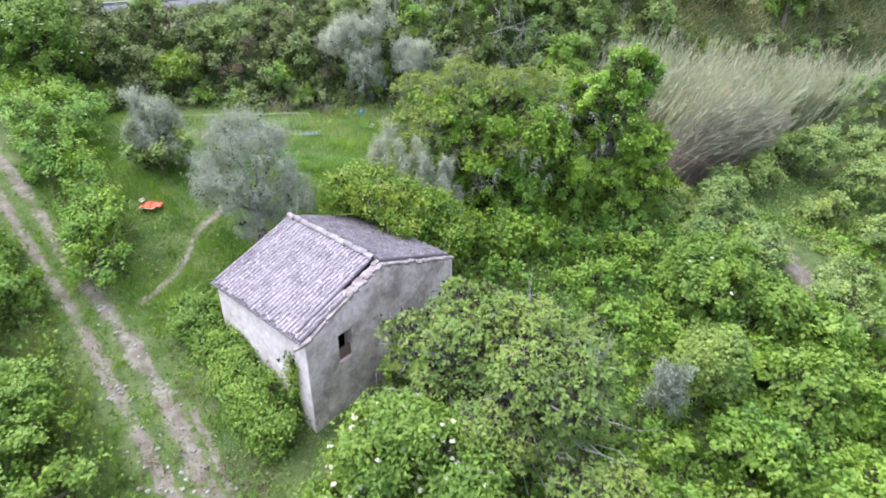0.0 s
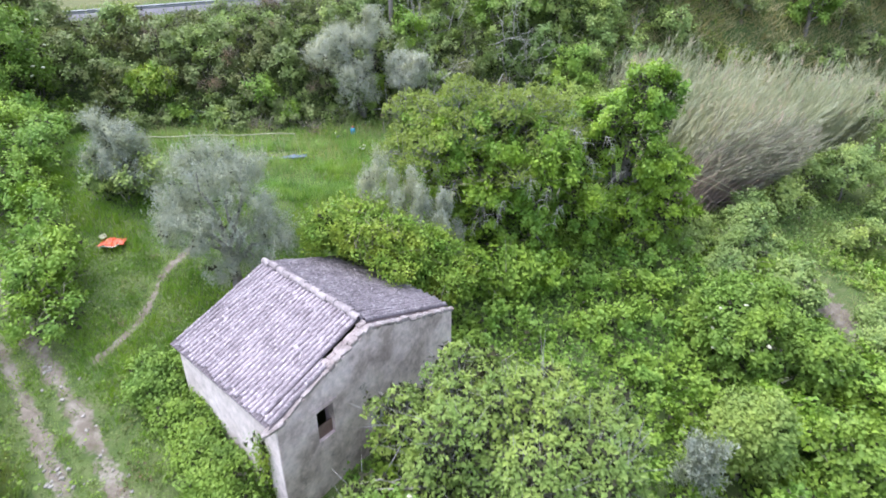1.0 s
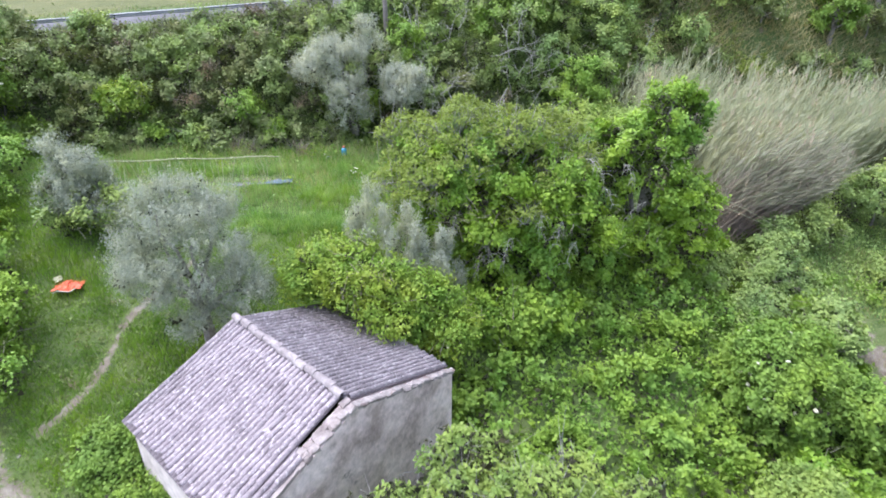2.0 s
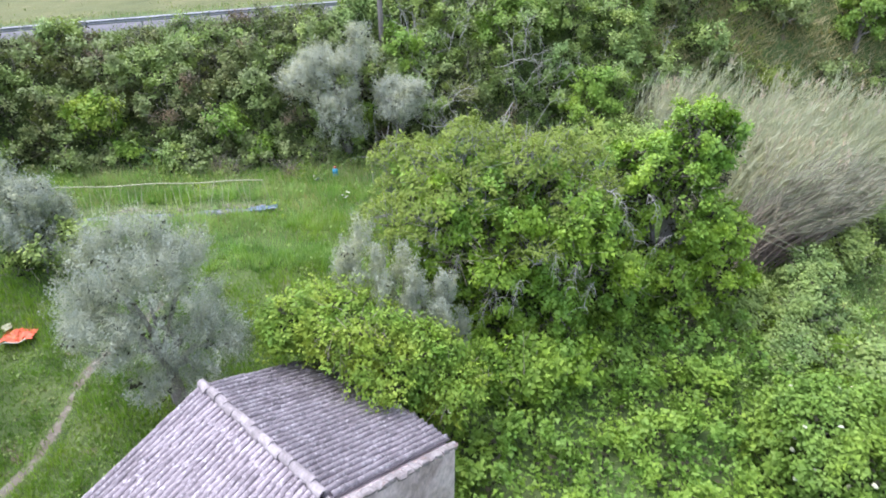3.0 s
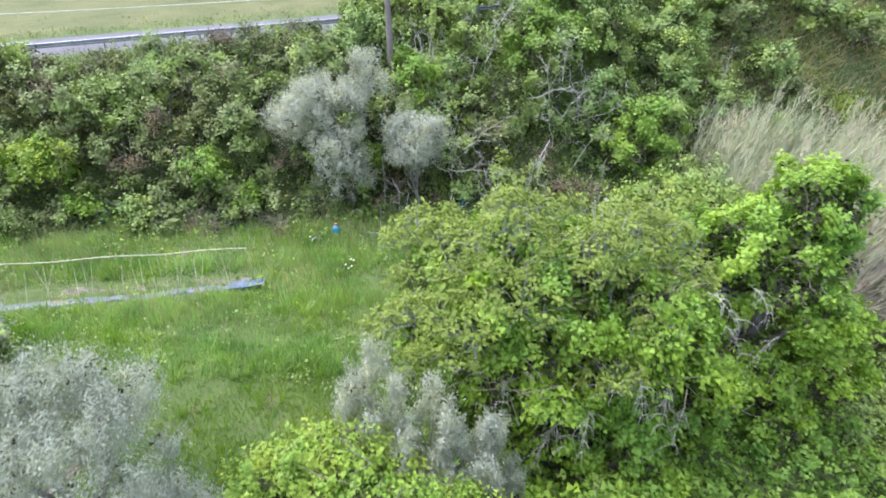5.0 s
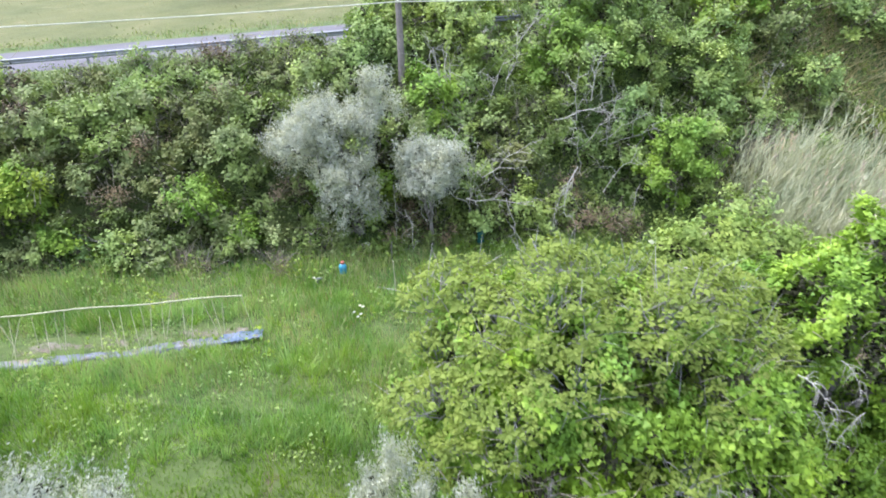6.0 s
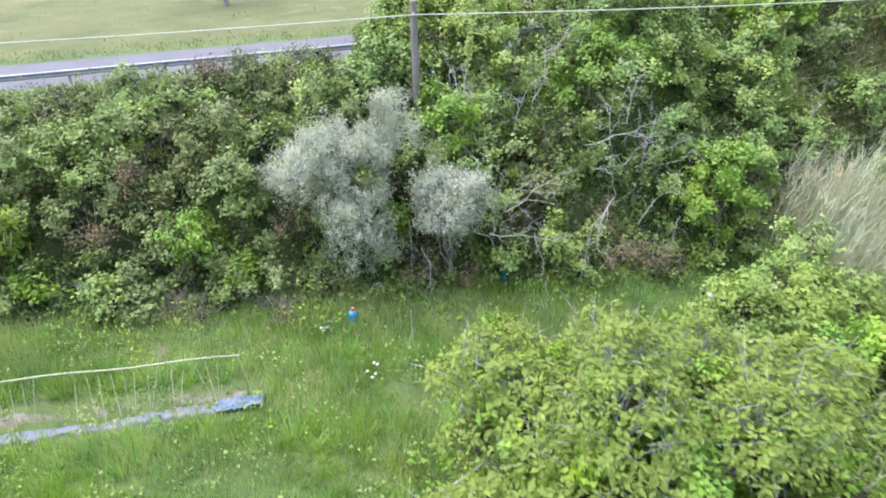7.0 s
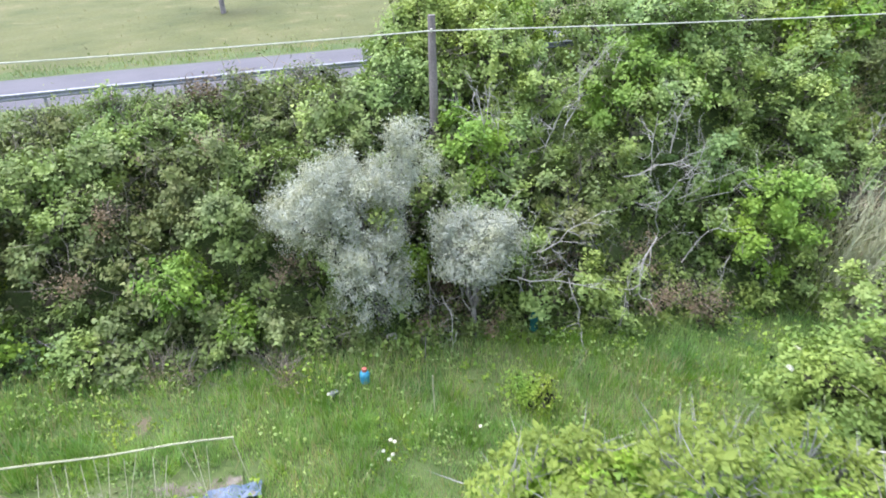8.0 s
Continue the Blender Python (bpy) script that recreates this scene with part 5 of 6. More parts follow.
# fallen pale limbs at the foot of the bank and standing ones above
for b, w, n, r in (((-0.6, 40.9, 5.2), (1.0, -0.25, 0.05), 2.2, 0.05), ((3.6, 42.0, 5.4), (-0.25, -0.55, -0.9), 2.3, 0.05), ((0.9, 40.7, 5.3), (0.1, -0.35, -0.9), 2.0, 0.035), ((-0.6, 43.6, 7.2), (-0.35, 0.2, 1.0), 3.6, 0.07), ((1.0, 44.0, 8.0), (0.2, 0.2, 1.0), 2.8, 0.05), ((4.4, 43.6, 8.2), (0.1, -0.1, 0.9), 2.0, 0.05), ((2.8, 43.0, 7.6), (1.0, 0.1, 0.2), 2.6, 0.045), ((0.0, 41.0, 6.0), (0.8, -0.1, 0.7), 2.2, 0.04), ((8.2, 43.4, 5.2), (0.05, -0.3, -1.0), 1.8, 0.04), ((-2.9, 39.9, 5.2), (0.1, -0.2, -1.0), 1.4, 0.03), ((-3.3, 40.3, 6.0), (0.05, -0.25, -1.0), 1.7, 0.03), ((-2.5, 40.2, 6.1), (0.3, -0.2, -1.0), 1.6, 0.025), ((-1.4, 43.2, 7.6), (-0.3, 0.0, 1.0), 3.2, 0.06), ((0.4, 45.2, 8.6), (-0.1, 0.0, 1.0), 2.4, 0.05), ((3.9, 43.6, 7.4), (-0.15, 0.1, 1.0), 2.0, 0.05), ((0.0, 41.6, 6.3), (0.75, -0.1, -0.75), 1.8, 0.04), ((3.7, 41.6, 6.2), (-0.2, -0.1, -1.0), 2.0, 0.055), ((6.4, 42.2, 5.2), (-0.1, -0.1, -1.0), 1.3, 0.03), ((12.4, 46.0, 7.6), (0.1, -0.2, 1.0), 1.8, 0.04)):
    dead_branch(b, w, n, r * 0.5, rp)
for i in range(15):
    x = rp.uniform(-2.0, 7.0)
    y = float(verge_y(x)) + rp.uniform(-8.0, -4.0)
    dead_branch((x, y - 0.5, gz(x, y) + rp.uniform(0.8, 2.0)), (rp.normal(0, 0.5), rp.normal(-0.35, 0.2), 1.0), rp.uniform(2.4, 3.8), rp.uniform(0.014, 0.026), rp)
lumps = spread_lumps(14, lambda r: (r.uniform(1.0, 6.5), r.uniform(41.6, 43.4)), (0.4, 0.7), (0.4, 0.7), lambda x, y: 1.5, rp, 0.3)
lumps = np.concatenate((lumps, [(x, y, gz(x, y) + 0.5, 0.55, 0.45, 0.7) for x, y in ((-3.0, 40.9), (-2.3, 40.8), (-1.6, 40.9), (-3.3, 40.4), (-2.6, 41.3))]))
thicket("dead_brambles", lumps, 560, 10, 0.08, "dead_leaf", "brown dead brambles at the foot of the bank", "brambles", rp, twig=260, small=True, aspect=0.6)


# ---- reed bed ----
def reeds(name, base, first, last, length, thick, leaf_from, per, leaf, droop, label, stem_mat, leaf_mat, plumes=0.0):
    """Stems that bend from one way to another, with long leaves on their upper part and some plumes."""
    n, k = len(base), 5
    t = np.linspace(0, 1, k)
    way = first[:, None] * (1 - t)[None, :, None] + last[:, None] * t[None, :, None]
    seg = unit(way) * (length / (k - 1))[:, None, None]
    pts = base[:, None] + np.concatenate((np.zeros((n, 1, 3)), np.cumsum(seg[:, :-1], 1)), 1)
    loc = base.mean(0)
    side_ = unit(np.cross(first, rp.normal(size=(n, 3))))[:, None] * (thick * (1 - 0.75 * t))[None, :, None]
    other = unit(np.cross(first, side_[:, 0]))[:, None] * (thick * (1 - 0.75 * t))[None, :, None]
    ring = np.stack((pts + side_, pts - side_ * 0.5 + other * 0.87, pts - side_ * 0.5 - other * 0.87), 2) - loc
    a = np.arange(k - 1)[:, None] * 3 + np.arange(3)
    b = np.arange(k - 1)[:, None] * 3 + (np.arange(3) + 1) % 3
    quad = np.stack((a, b, b + 3, a + 3), -1).reshape(-1, 4)
    f = (np.arange(n)[:, None, None] * 3 * k + quad[None]).reshape(-1, 4)
    ob = mesh_object(name, ring.reshape(-1, 3), f, M[stem_mat])
    ob.location = loc
    tagged(ob, label, "reeds", kind="stuff")
    u = leaf_from + (1 - leaf_from) * rp.random((n, per)) ** 0.8
    i0 = np.minimum((u * (k - 1)).astype(int), k - 2)
    g = (u * (k - 1) - i0)[..., None]
    row = np.arange(n)[:, None]
    pos = pts[row, i0] * (1 - g) + pts[row, i0 + 1] * g - loc
    axis = unit(way)[row, i0] + rp.normal(0, 0.24, (n, per, 3)) + (0, 0, -droop)
    m = n * per
    L = leaf * rp.lognormal(0, 0.3, m)
    part("foliage", blades(pos.reshape(m, 3), axis.reshape(m, 3), rp.normal(0, 1, (m, 3)), L, np.full(m, 0.026)), M[leaf_mat], ob)["kind"] = "stuff"
    if plumes:
        tip = pts[rp.random(n) < plumes][:, -1] - loc
        q = np.repeat(tip, 10, 0) + rp.normal(0, 1, (len(tip) * 10, 3)) * (0.035, 0.035, 0.2)
        part("plume", blades(q, rp.normal(0, 0.25, (len(q), 3)) + (0.15, 0, 1.0), rp.normal(0, 1, (len(q), 3)), np.full(len(q), 0.3), np.full(len(q), 0.035)), M["plume"], ob, "feathery buff seed plumes")["kind"] = "stuff"
    return ob


def standing_reeds():
    tuft = np.stack((rp.uniform(10.4, 34, 620), rp.uniform(35.6, 50, 620)), 1)
    x, y = tuft[:, 0], tuft[:, 1]
    tuft = tuft[(x > 11.6 - 0.2 * (y - 36)) & (y > 36.6 + 0.62 * np.clip(x - 14, 0, 12)) & (y < np.minimum(44.6 + 0.21 * (x - 13), verge_y(x) - 6.8))]
    n = 3000
    own = rp.integers(0, len(tuft), n)
    c = tuft[own] + rp.normal(0, 0.35, (n, 2))
    base = np.column_stack((c, ground_z(c[:, 0], c[:, 1])))
    tilt = rp.normal(0, 0.16, (len(tuft), 2))[own]
    front = np.clip((43.5 + 0.3 * (c[:, 0] - 14) - c[:, 1]) / 6, 0, 1)
    first = np.column_stack((0.1 + 0.35 * front + tilt[:, 0] + rp.normal(0, 0.08, n), tilt[:, 1] + rp.normal(0, 0.08, n) - 0.08, np.ones(n)))
    last = first + np.column_stack((rp.uniform(-0.05, 0.5, n), rp.normal(0, 0.16, n), rp.uniform(-0.3, 0.1, n)))
    length = rp.uniform(3.2, 5.6, len(tuft))[own] * rp.uniform(0.75, 1.1, n)
    reeds("reed_bed", base, first, last, length, 0.015, 0.22, 24, 0.62, 0.0, "tall pale giant reeds with feathery tops in a dense bed", "reed_stem", "reed", 0.16)


def leaning_reeds():
    """The front of the bed, pushed over to one side: bare brown stems low down, pale leafy heads."""
    n = 900
    q = rp.random(n)
    c = np.column_stack((12.2 + 5.2 * q + rp.normal(0, 0.4, n), 34.8 + 2.2 * q + rp.normal(0, 0.5, n)))
    base = np.column_stack((c, ground_z(c[:, 0], c[:, 1]) + rp.uniform(0.0, 0.3, n)))
    first = np.column_stack((0.75 + rp.normal(0, 0.2, n), 0.12 + rp.normal(0, 0.14, n), np.ones(n)))
    last = np.column_stack((1.05 + rp.normal(0, 0.35, n), 0.1 + rp.normal(0, 0.3, n), 0.65 + rp.normal(0, 0.25, n)))
    reeds("leaning_reeds", base, first, last, rp.uniform(3.0, 6.0, n), 0.02, 0.55, 14, 0.55, 0.05, "brown reed stems pushed over, with pale leafy heads", "reed_dry", "reed_pale", 0.05)
    for a, b in (((12.6, 34.3, 2.6), (15.6, 34.2, 1.5)), ((12.9, 34.7, 2.9), (16.6, 34.0, 1.2)), ((13.4, 34.9, 2.4), (17.0, 35.4, 2.2))):
        a, b = Vector(a), Vector(b)
        t = thing("fallen_cane", pose(*a), "long pale cane fallen out of the reed bed", "cane", "fallen canes")
        d = b - a
        part("stem", Pile().tube([(0, 0, 0), d * 0.5 + Vector((0, 0, 0.12)), d], [0.02, 0.017, 0.01], 6).geo(), M["cane"], t)


standing_reeds()
leaning_reeds()

# rough growth between the reeds and the road
for i in range(18):
    x = 13.2 + 1.25 * i + rp.normal(0, 0.4)
    y = 46.6 + 0.21 * (x - 13) + (0.4, 2.6, 4.4)[i % 3] + rp.normal(0, 0.3)
    k = rp.uniform(0.8, 1.2)
    lumps = heap((x, y, gz(x, y) + 0.8 * k), (1.6 * k, 1.3 * k, 1.0 * k), 9, 0.4, rp)
    tree("shrub", (x, y), lumps, int(326 * k), 11, 0.1539, ("scrub", "bank", "young_fig", "bank")[i % 4], "low wild shrub between reeds and road", "shrub", rp, trunk=0.05, nlimb=5, twig=150, group="shrubs behind the reeds", small=True)
lumps = heap((12.9, 46.0, gz(12.9, 46.0) + 1.1), (1.0, 0.9, 1.2), 9, 0.4, rp)
tree("dead_shrub", (12.9, 46.2), lumps, 260, 8, 0.08, "dead_leaf", "bare brown dead shrub beside the reed bed", "shrub", rp, trunk=0.06, twig=1500, small=True)


RUTS = [np.array(r) for r in (RUT_L, RUT_R, FOOT)]


def line_gap(p, line):
    best = np.full(len(p), 1e9)
    for a, b in zip(line[:-1], line[1:]):
        ab = b - a
        t = np.clip(((p - a) @ ab) / (ab @ ab), 0, 1)
        best = np.minimum(best, np.linalg.norm(p - (a + t[:, None] * ab), axis=1))
    return best


def outside(p, pad=0.0):
    dx, dy = p[:, 0] - HX, p[:, 1] - HY
    c, s = math.cos(radians(HROT)), math.sin(radians(HROT))
    u, v = dx * c + dy * s, -dx * s + dy * c
    v = v - SKEW * u
    return ~((u > -pad) & (u < WID + pad) & (v > -pad) & (v < LEN + pad))


def off_ruts(p):
    g = np.ones(len(p), bool)
    for line, half in zip(RUTS, (0.3, 0.36, 0.15)):
        d = line_gap(p, line)
        g &= rp.random(len(p)) < np.clip((d - half * 0.3) / (half * 0.9), 0.3, 1)
    return g


# ---- weeds and undergrowth close to the ground ----
def weeds(name, n, box, size, material, label, rng, keep=None, tall=0.22, per=5):
    p = np.stack((rng.uniform(box[0], box[1], n), rng.uniform(box[2], box[3], n)), 1)
    if keep is not None:
        p = p[keep(p)]
    n = len(p)
    base = np.column_stack((p, ground_z(p[:, 0], p[:, 1]) + ripple(p[:, 0], p[:, 1])))
    own = rng.uniform(0.5, 1.4, (n, 1, 1))
    pos = base[:, None] + rng.normal(0, 0.09, (n, per, 3)) * own * (1, 1, 0) + np.abs(rng.normal(0, tall, (n, per, 1))) * own * (0, 0, 1)
    k = n * per
    axis = rng.normal(0, 0.6, (k, 3)) + (0, 0, 0.5)
    nrm = rng.normal(0, 0.5, (k, 3)) + (0, 0, 0.8)
    L = size * rng.lognormal(0, 0.3, k)
    loc = np.array((*p.mean(0), 0.0))
    loc[2] = gz(loc[0], loc[1])
    ob = mesh_object(name, *blades(pos.reshape(k, 3) - loc, axis, nrm, L, L * 0.8), M[material])
    ob.location = loc
    return tagged(ob, label, "weeds", kind="stuff")


def side(p):
    return p[:, 1] - verge_y(p[:, 0])


weeds("undergrowth", 8500, (-30, 0, 36, 50), 0.09, "bank", "low weeds filling the brambly bank", rp, lambda p: (side(p) > -9.3) & (side(p) < -1.0), 0.22)
weeds("undergrowth", 10000, (-4, 20, 40, 58), 0.13, "scrub", "low weeds under the bank scrub", rp, lambda p: (side(p) > -8.8) & (side(p) < 2), 0.35)
weeds("undergrowth", 15000, (-3, 24, 4, 33), 0.15, "bramble", "low weeds and young brambles on the lower slope", rp, lambda p: outside(p, 0.1) & (((p[:, 0] - 19.2) / 2.8) ** 2 + ((p[:, 1] - 28.6) / 3.8) ** 2 > 1), 0.25)
weeds("undergrowth", 6500, (11, 30, 26, 38), 0.1, "scrub", "rough grey-green weeds on the far slope", rp, lambda p: ((p[:, 0] - 18.9) / 2.2) ** 2 + ((p[:, 1] - 28.2) / 3.2) ** 2 > rp.uniform(0.6, 1.4, len(p)), 0.3)
weeds("garden_weeds", 12000, (-20, 11, 30, 42), 0.07, "scrub", "leafy green weeds scattered through the garden grass", rp, lambda p: (side(p) < -8) & (np.sin(p[:, 0] * 1.3 + 2) * np.sin(p[:, 1] * 1.7) + 0.5 * np.sin(p[:, 0] * 3.1 + p[:, 1] * 2.2) > rp.uniform(-0.2, 0.9, len(p))), 0.2)
weeds("meadow_herbs", 2600, (-12, 9, 33, 41), 0.085, "vine", "yellow-green herbs in patches through the meadow", rp, lambda p: (side(p) < -8.5) & (np.sin(p[:, 0] * 1.1) * np.sin(p[:, 1] * 1.4 + 1) + 0.4 * np.sin(p[:, 0] * 2.7) > rp.uniform(0.0, 1.0, len(p))), 0.16)
weeds("nettles", 3600, (-24, 10, 36, 44), 0.08, "bramble", "bright green nettles along the foot of the bank", rp, lambda p: (side(p) > -10.6) & (side(p) < -8.6) & (np.sin(p[:, 0] * 0.9) + rp.normal(0, 0.5, len(p)) > -0.2), 0.3)
weeds("track_weeds", 9000, (-22, -2, 3, 26), 0.07, "bank", "low leafy weeds beside the track", rp, lambda p: outside(p, 0.1) & off_ruts(p), 0.1)

weeds("track_weeds", 5000, (-15, -2, 6, 20), 0.065, "bramble", "small green weeds between the wheel ruts", rp, lambda p: outside(p, 0.1) & (np.sin(p[:, 0] * 2.1 + 1) * np.sin(p[:, 1] * 1.9) > rp.uniform(-0.3, 0.8, len(p))), 0.06)
weeds("rank_weeds", 7000, (-22, -9, 8, 26), 0.11, "elder", "tall leafy weeds along the outer side of the track", rp, lambda p: (line_gap(p, RUTS[0]) > 0.8) & (line_gap(p, RUTS[1]) > 0.8) & (p[:, 0] < -9.3 - 0.75 * (p[:, 1] - 16)), 0.28)
weeds("dry_weeds", 1500, (-9.5, -4.5, 9, 18), 0.07, "dead_leaf", "withered brown weeds between track and wall", rp, lambda p: outside(p, 0.3) & (np.sin(p[:, 0] * 1.7) + np.sin(p[:, 1] * 2.3 + 1) > rp.uniform(-0.2, 1.0, len(p))), 0.08)


# ---- grass ----
def grass(name, n, box, height, width, material, label, rng, keep=None, lean=0.25):
    p = np.stack((rng.uniform(box[0], box[1], n), rng.uniform(box[2], box[3], n)), 1)
    if keep is not None:
        p = p[keep(p)]
    n = len(p)
    z = ground_z(p[:, 0], p[:, 1]) + ripple(p[:, 0], p[:, 1]) - 0.02
    wave = 0.75 + 0.35 * np.sin(p[:, 0] * 0.9 + p[:, 1] * 0.4) * np.sin(p[:, 1] * 1.1) + 0.2 * np.sin(p[:, 0] * 2.3) * np.sin(p[:, 1] * 2.9)
    L = height * wave * rng.lognormal(0, 0.3, n)
    way = np.column_stack((rng.normal(0, lean, n), rng.normal(0, lean, n), np.ones(n)))
    a = unit(np.column_stack((rng.normal(0, 1, (n, 2)), np.zeros(n)))) * (width * rng.uniform(0.6, 1.3, n))[:, None]
    base = np.column_stack((p, z))
    tip = base + way * L[:, None]
    v = np.stack((base - a, base + a, tip), 1).reshape(-1, 3)
    loc = np.array((*p.mean(0), 0.0))
    loc[2] = gz(loc[0], loc[1])
    ob = mesh_object(name, v - loc, np.arange(3 * n).reshape(n, 3), M[material])
    ob.location = loc
    return tagged(ob, label, "grass", kind="stuff")


def garden(p):
    s = p[:, 1] - verge_y(p[:, 0])
    bed = np.abs(p[:, 1] - (34.6 + 0.27 * (p[:, 0] + 7.6))) < 0.8
    return (s < -8.2) & outside(p) & ~(bed & (p[:, 0] < -7) & (rp.random(len(p)) < 0.86))


grass("meadow_grass", 118000, (-22, 12, 30.5, 43.5), 0.34, 0.012, "grass", "long meadow grass on the garden terrace", rp, garden)
grass("short_grass", 75000, (-19, -2, 19, 31.5), 0.2, 0.018, "bright", "lush green grass on the slope beside the olive", rp, lambda p: outside(p) & off_ruts(p) & (p[:, 0] < -2))
grass("track_grass", 60000, (-24, -1, 1, 28), 0.16, 0.014, "dull", "short grass and weeds along the farm track", rp, lambda p: outside(p) & off_ruts(p) & (p[:, 1] < 19 - 0.9 * (p[:, 0] + 10) + 5))
grass("track_grass", 42000, (-17, -2, 6, 22), 0.12, 0.012, "grass", "fresh short grass between the wheel ruts", rp, lambda p: outside(p) & off_ruts(p) & (np.abs(p[:, 1] - 16 + 1.1 * (p[:, 0] + 10)) < 5 + rp.normal(0, 1, len(p))))
grass("dry_grass", 15000, (-16, 6, 32, 40), 0.5, 0.01, "straw", "dry straw-coloured grass stalks in the meadow", rp, garden)
grass("rough_grass", 30000, (12, 30, 25, 38), 0.22, 0.02, "grass", "rough grass on the far slope", rp, lambda p: ((p[:, 0] - 18.9) / 1.7) ** 2 + ((p[:, 1] - 28.2) / 3.2) ** 2 > rp.uniform(0.5, 1.3, len(p)))
grass("dry_grass", 9000, (16, 26, 26, 36), 0.22, 0.013, "straw", "thin dry grass on the bare slope", rp)
grass("verge_grass", 16000, (-40, 10, 48, 61), 0.2, 0.022, "dull", "dull green verge grass along the road", rp, lambda p: (p[:, 1] - verge_y(p[:, 0]) > 5.7) & (p[:, 1] - verge_y(p[:, 0]) < 8))
grass("tall_dry_grass", 60000, (11, 38, 44, 62), 0.6, 0.03, "straw", "tall pale grass between the reeds and the road", rp, lambda p: (p[:, 1] > 45.5 + 0.21 * (p[:, 0] - 13)) & ((p[:, 1] - verge_y(p[:, 0]) < -0.9) | (p[:, 1] - verge_y(p[:, 0]) > 6.0)), 1.1)
grass("field_grass", 5000, (-45, 25, 55, 95), 0.12, 0.03, "meadow", "pale dry meadow grass beyond the road", rp, lambda p: p[:, 1] - verge_y(p[:, 0]) > 7.2)
grass("verge_grass", 9000, (-40, 10, 46, 60), 0.3, 0.018, "straw", "dry straw-coloured grass at the road's edge", rp, lambda p: (np.abs(side(p) - 6.05) < 0.35) | ((side(p) > -2.6) & (side(p) < -0.7) & (rp.random(len(p)) < 0.3)))
grass("verge_grass", 26000, (-40, 6, 38, 52), 0.34, 0.02, "dull", "rank grass under the guardrail", rp, lambda p: (side(p) > -3.4) & (side(p) < -0.35), 0.4)
weeds("verge_weeds", 5200, (-40, 6, 38, 60), 0.08, "bank", "low weeds and seedlings along the road's edges", rp, lambda p: ((side(p) > -3.2) & (side(p) < -0.6)) | (np.abs(side(p) - 6.5) < 0.45 + 0.3 * np.sin(p[:, 0] * 1.7)), 0.3)
for i, (x, rise) in enumerate(((-15.6, 0.05), (-13.4, 0.35), (-12.2, 0.5), (-10.8, 0.3), (-9.5, 0.6), (-8.3, 0.45), (-7.2, 0.55), (-18.4, -0.05), (-21.0, 0.1), (-24.0, 0.2))):
    y = float(verge_y(x)) - 1.75 + rp.normal(0, 0.12)
    z = float(road_z(x)) + rise
    lumps = np.concatenate((heap((x, y, z - 0.45), (0.85, 0.6, 0.5), 9, 0.36, rp), heap((x + rp.normal(0, 0.5), y - 0.5, z - 0.8), (0.8, 0.6, 0.5), 6, 0.4, rp)))
    tree("shrub", (x, y - 0.2), lumps, 210, 10, 0.1, ("bank", "scrub", "bank", "dead_leaf")[i % 4], "low scrubby bush growing up to the guardrail", "shrub", rp, trunk=0.025, nlimb=5, twig=150, group="guardrail bushes", small=True, aspect=0.6, loose=0.2)

def tufts(name, n, per, box, height, width, material, label, rng, keep):
    c = np.stack((rng.uniform(box[0], box[1], n), rng.uniform(box[2], box[3], n)), 1)
    c = c[keep(c)]
    n = len(c)
    off = rng.normal(0, 0.1, (n, per, 2)) * rng.uniform(0.6, 1.5, (n, 1, 1))
    p = (c[:, None] + off).reshape(-1, 2)
    base = np.column_stack((p, ground_z(p[:, 0], p[:, 1]) + ripple(p[:, 0], p[:, 1]) - 0.02))
    L = (height * rng.lognormal(0, 0.3, (n, 1)) * rng.uniform(0.7, 1.2, (n, per))).reshape(-1, 1)
    lean = np.repeat(rng.normal(0, 0.25, (n, 2)), per, 0)
    way = np.column_stack((off.reshape(-1, 2) * 2.2 + lean, np.ones(n * per)))
    a = unit(np.column_stack((rng.normal(0, 1, (n * per, 2)), np.zeros(n * per)))) * width
    v = np.stack((base - a, base + a, base + way * L), 1).reshape(-1, 3)
    loc = np.array((*c.mean(0), 0.0))
    loc[2] = gz(loc[0], loc[1])
    ob = mesh_object(name, v - loc, np.arange(len(v)).reshape(-1, 3), M[material])
    ob.location = loc
    return tagged(ob, label, "grass", kind="stuff")


tufts("grass_tufts", 3000, 26, (-20, 7, 30.5, 41), 0.3, 0.012, "bright", "lush tufts of long green grass in the garden", rp, lambda p: garden(p) & (np.sin(p[:, 1] * 1.6 + 0.3 * p[:, 0]) + 0.6 * np.sin(p[:, 0] * 0.9) > rp.uniform(-0.9, 1.0, len(p))))
tufts("meadow_tufts", 1800, 30, (-15, 3, 29.5, 37), 0.34, 0.012, "grass", "soft mounds of tall grass in rows across the garden", rp, lambda p: garden(p) & (np.sin(p[:, 1] * 2.4 - 0.5 * p[:, 0]) > rp.uniform(-0.3, 0.9, len(p))))
tufts("tall_grass", 2600, 22, (-19, -8, 9, 24), 0.5, 0.013, "dull", "long rank grass between the wheel ruts and the brambles", rp, lambda p: outside(p, 0.2) & (line_gap(p, RUTS[0]) > 0.9) & (p[:, 0] < -9.5 - 0.75 * (p[:, 1] - 16)) & (line_gap(p, RUTS[1]) > 0.8))
tufts("grass_tufts", 700, 22, (-22, -5, 11, 30), 0.26, 0.014, "bright", "green grass tufts on the slope by the track", rp, lambda p: outside(p, 0.2) & off_ruts(p))

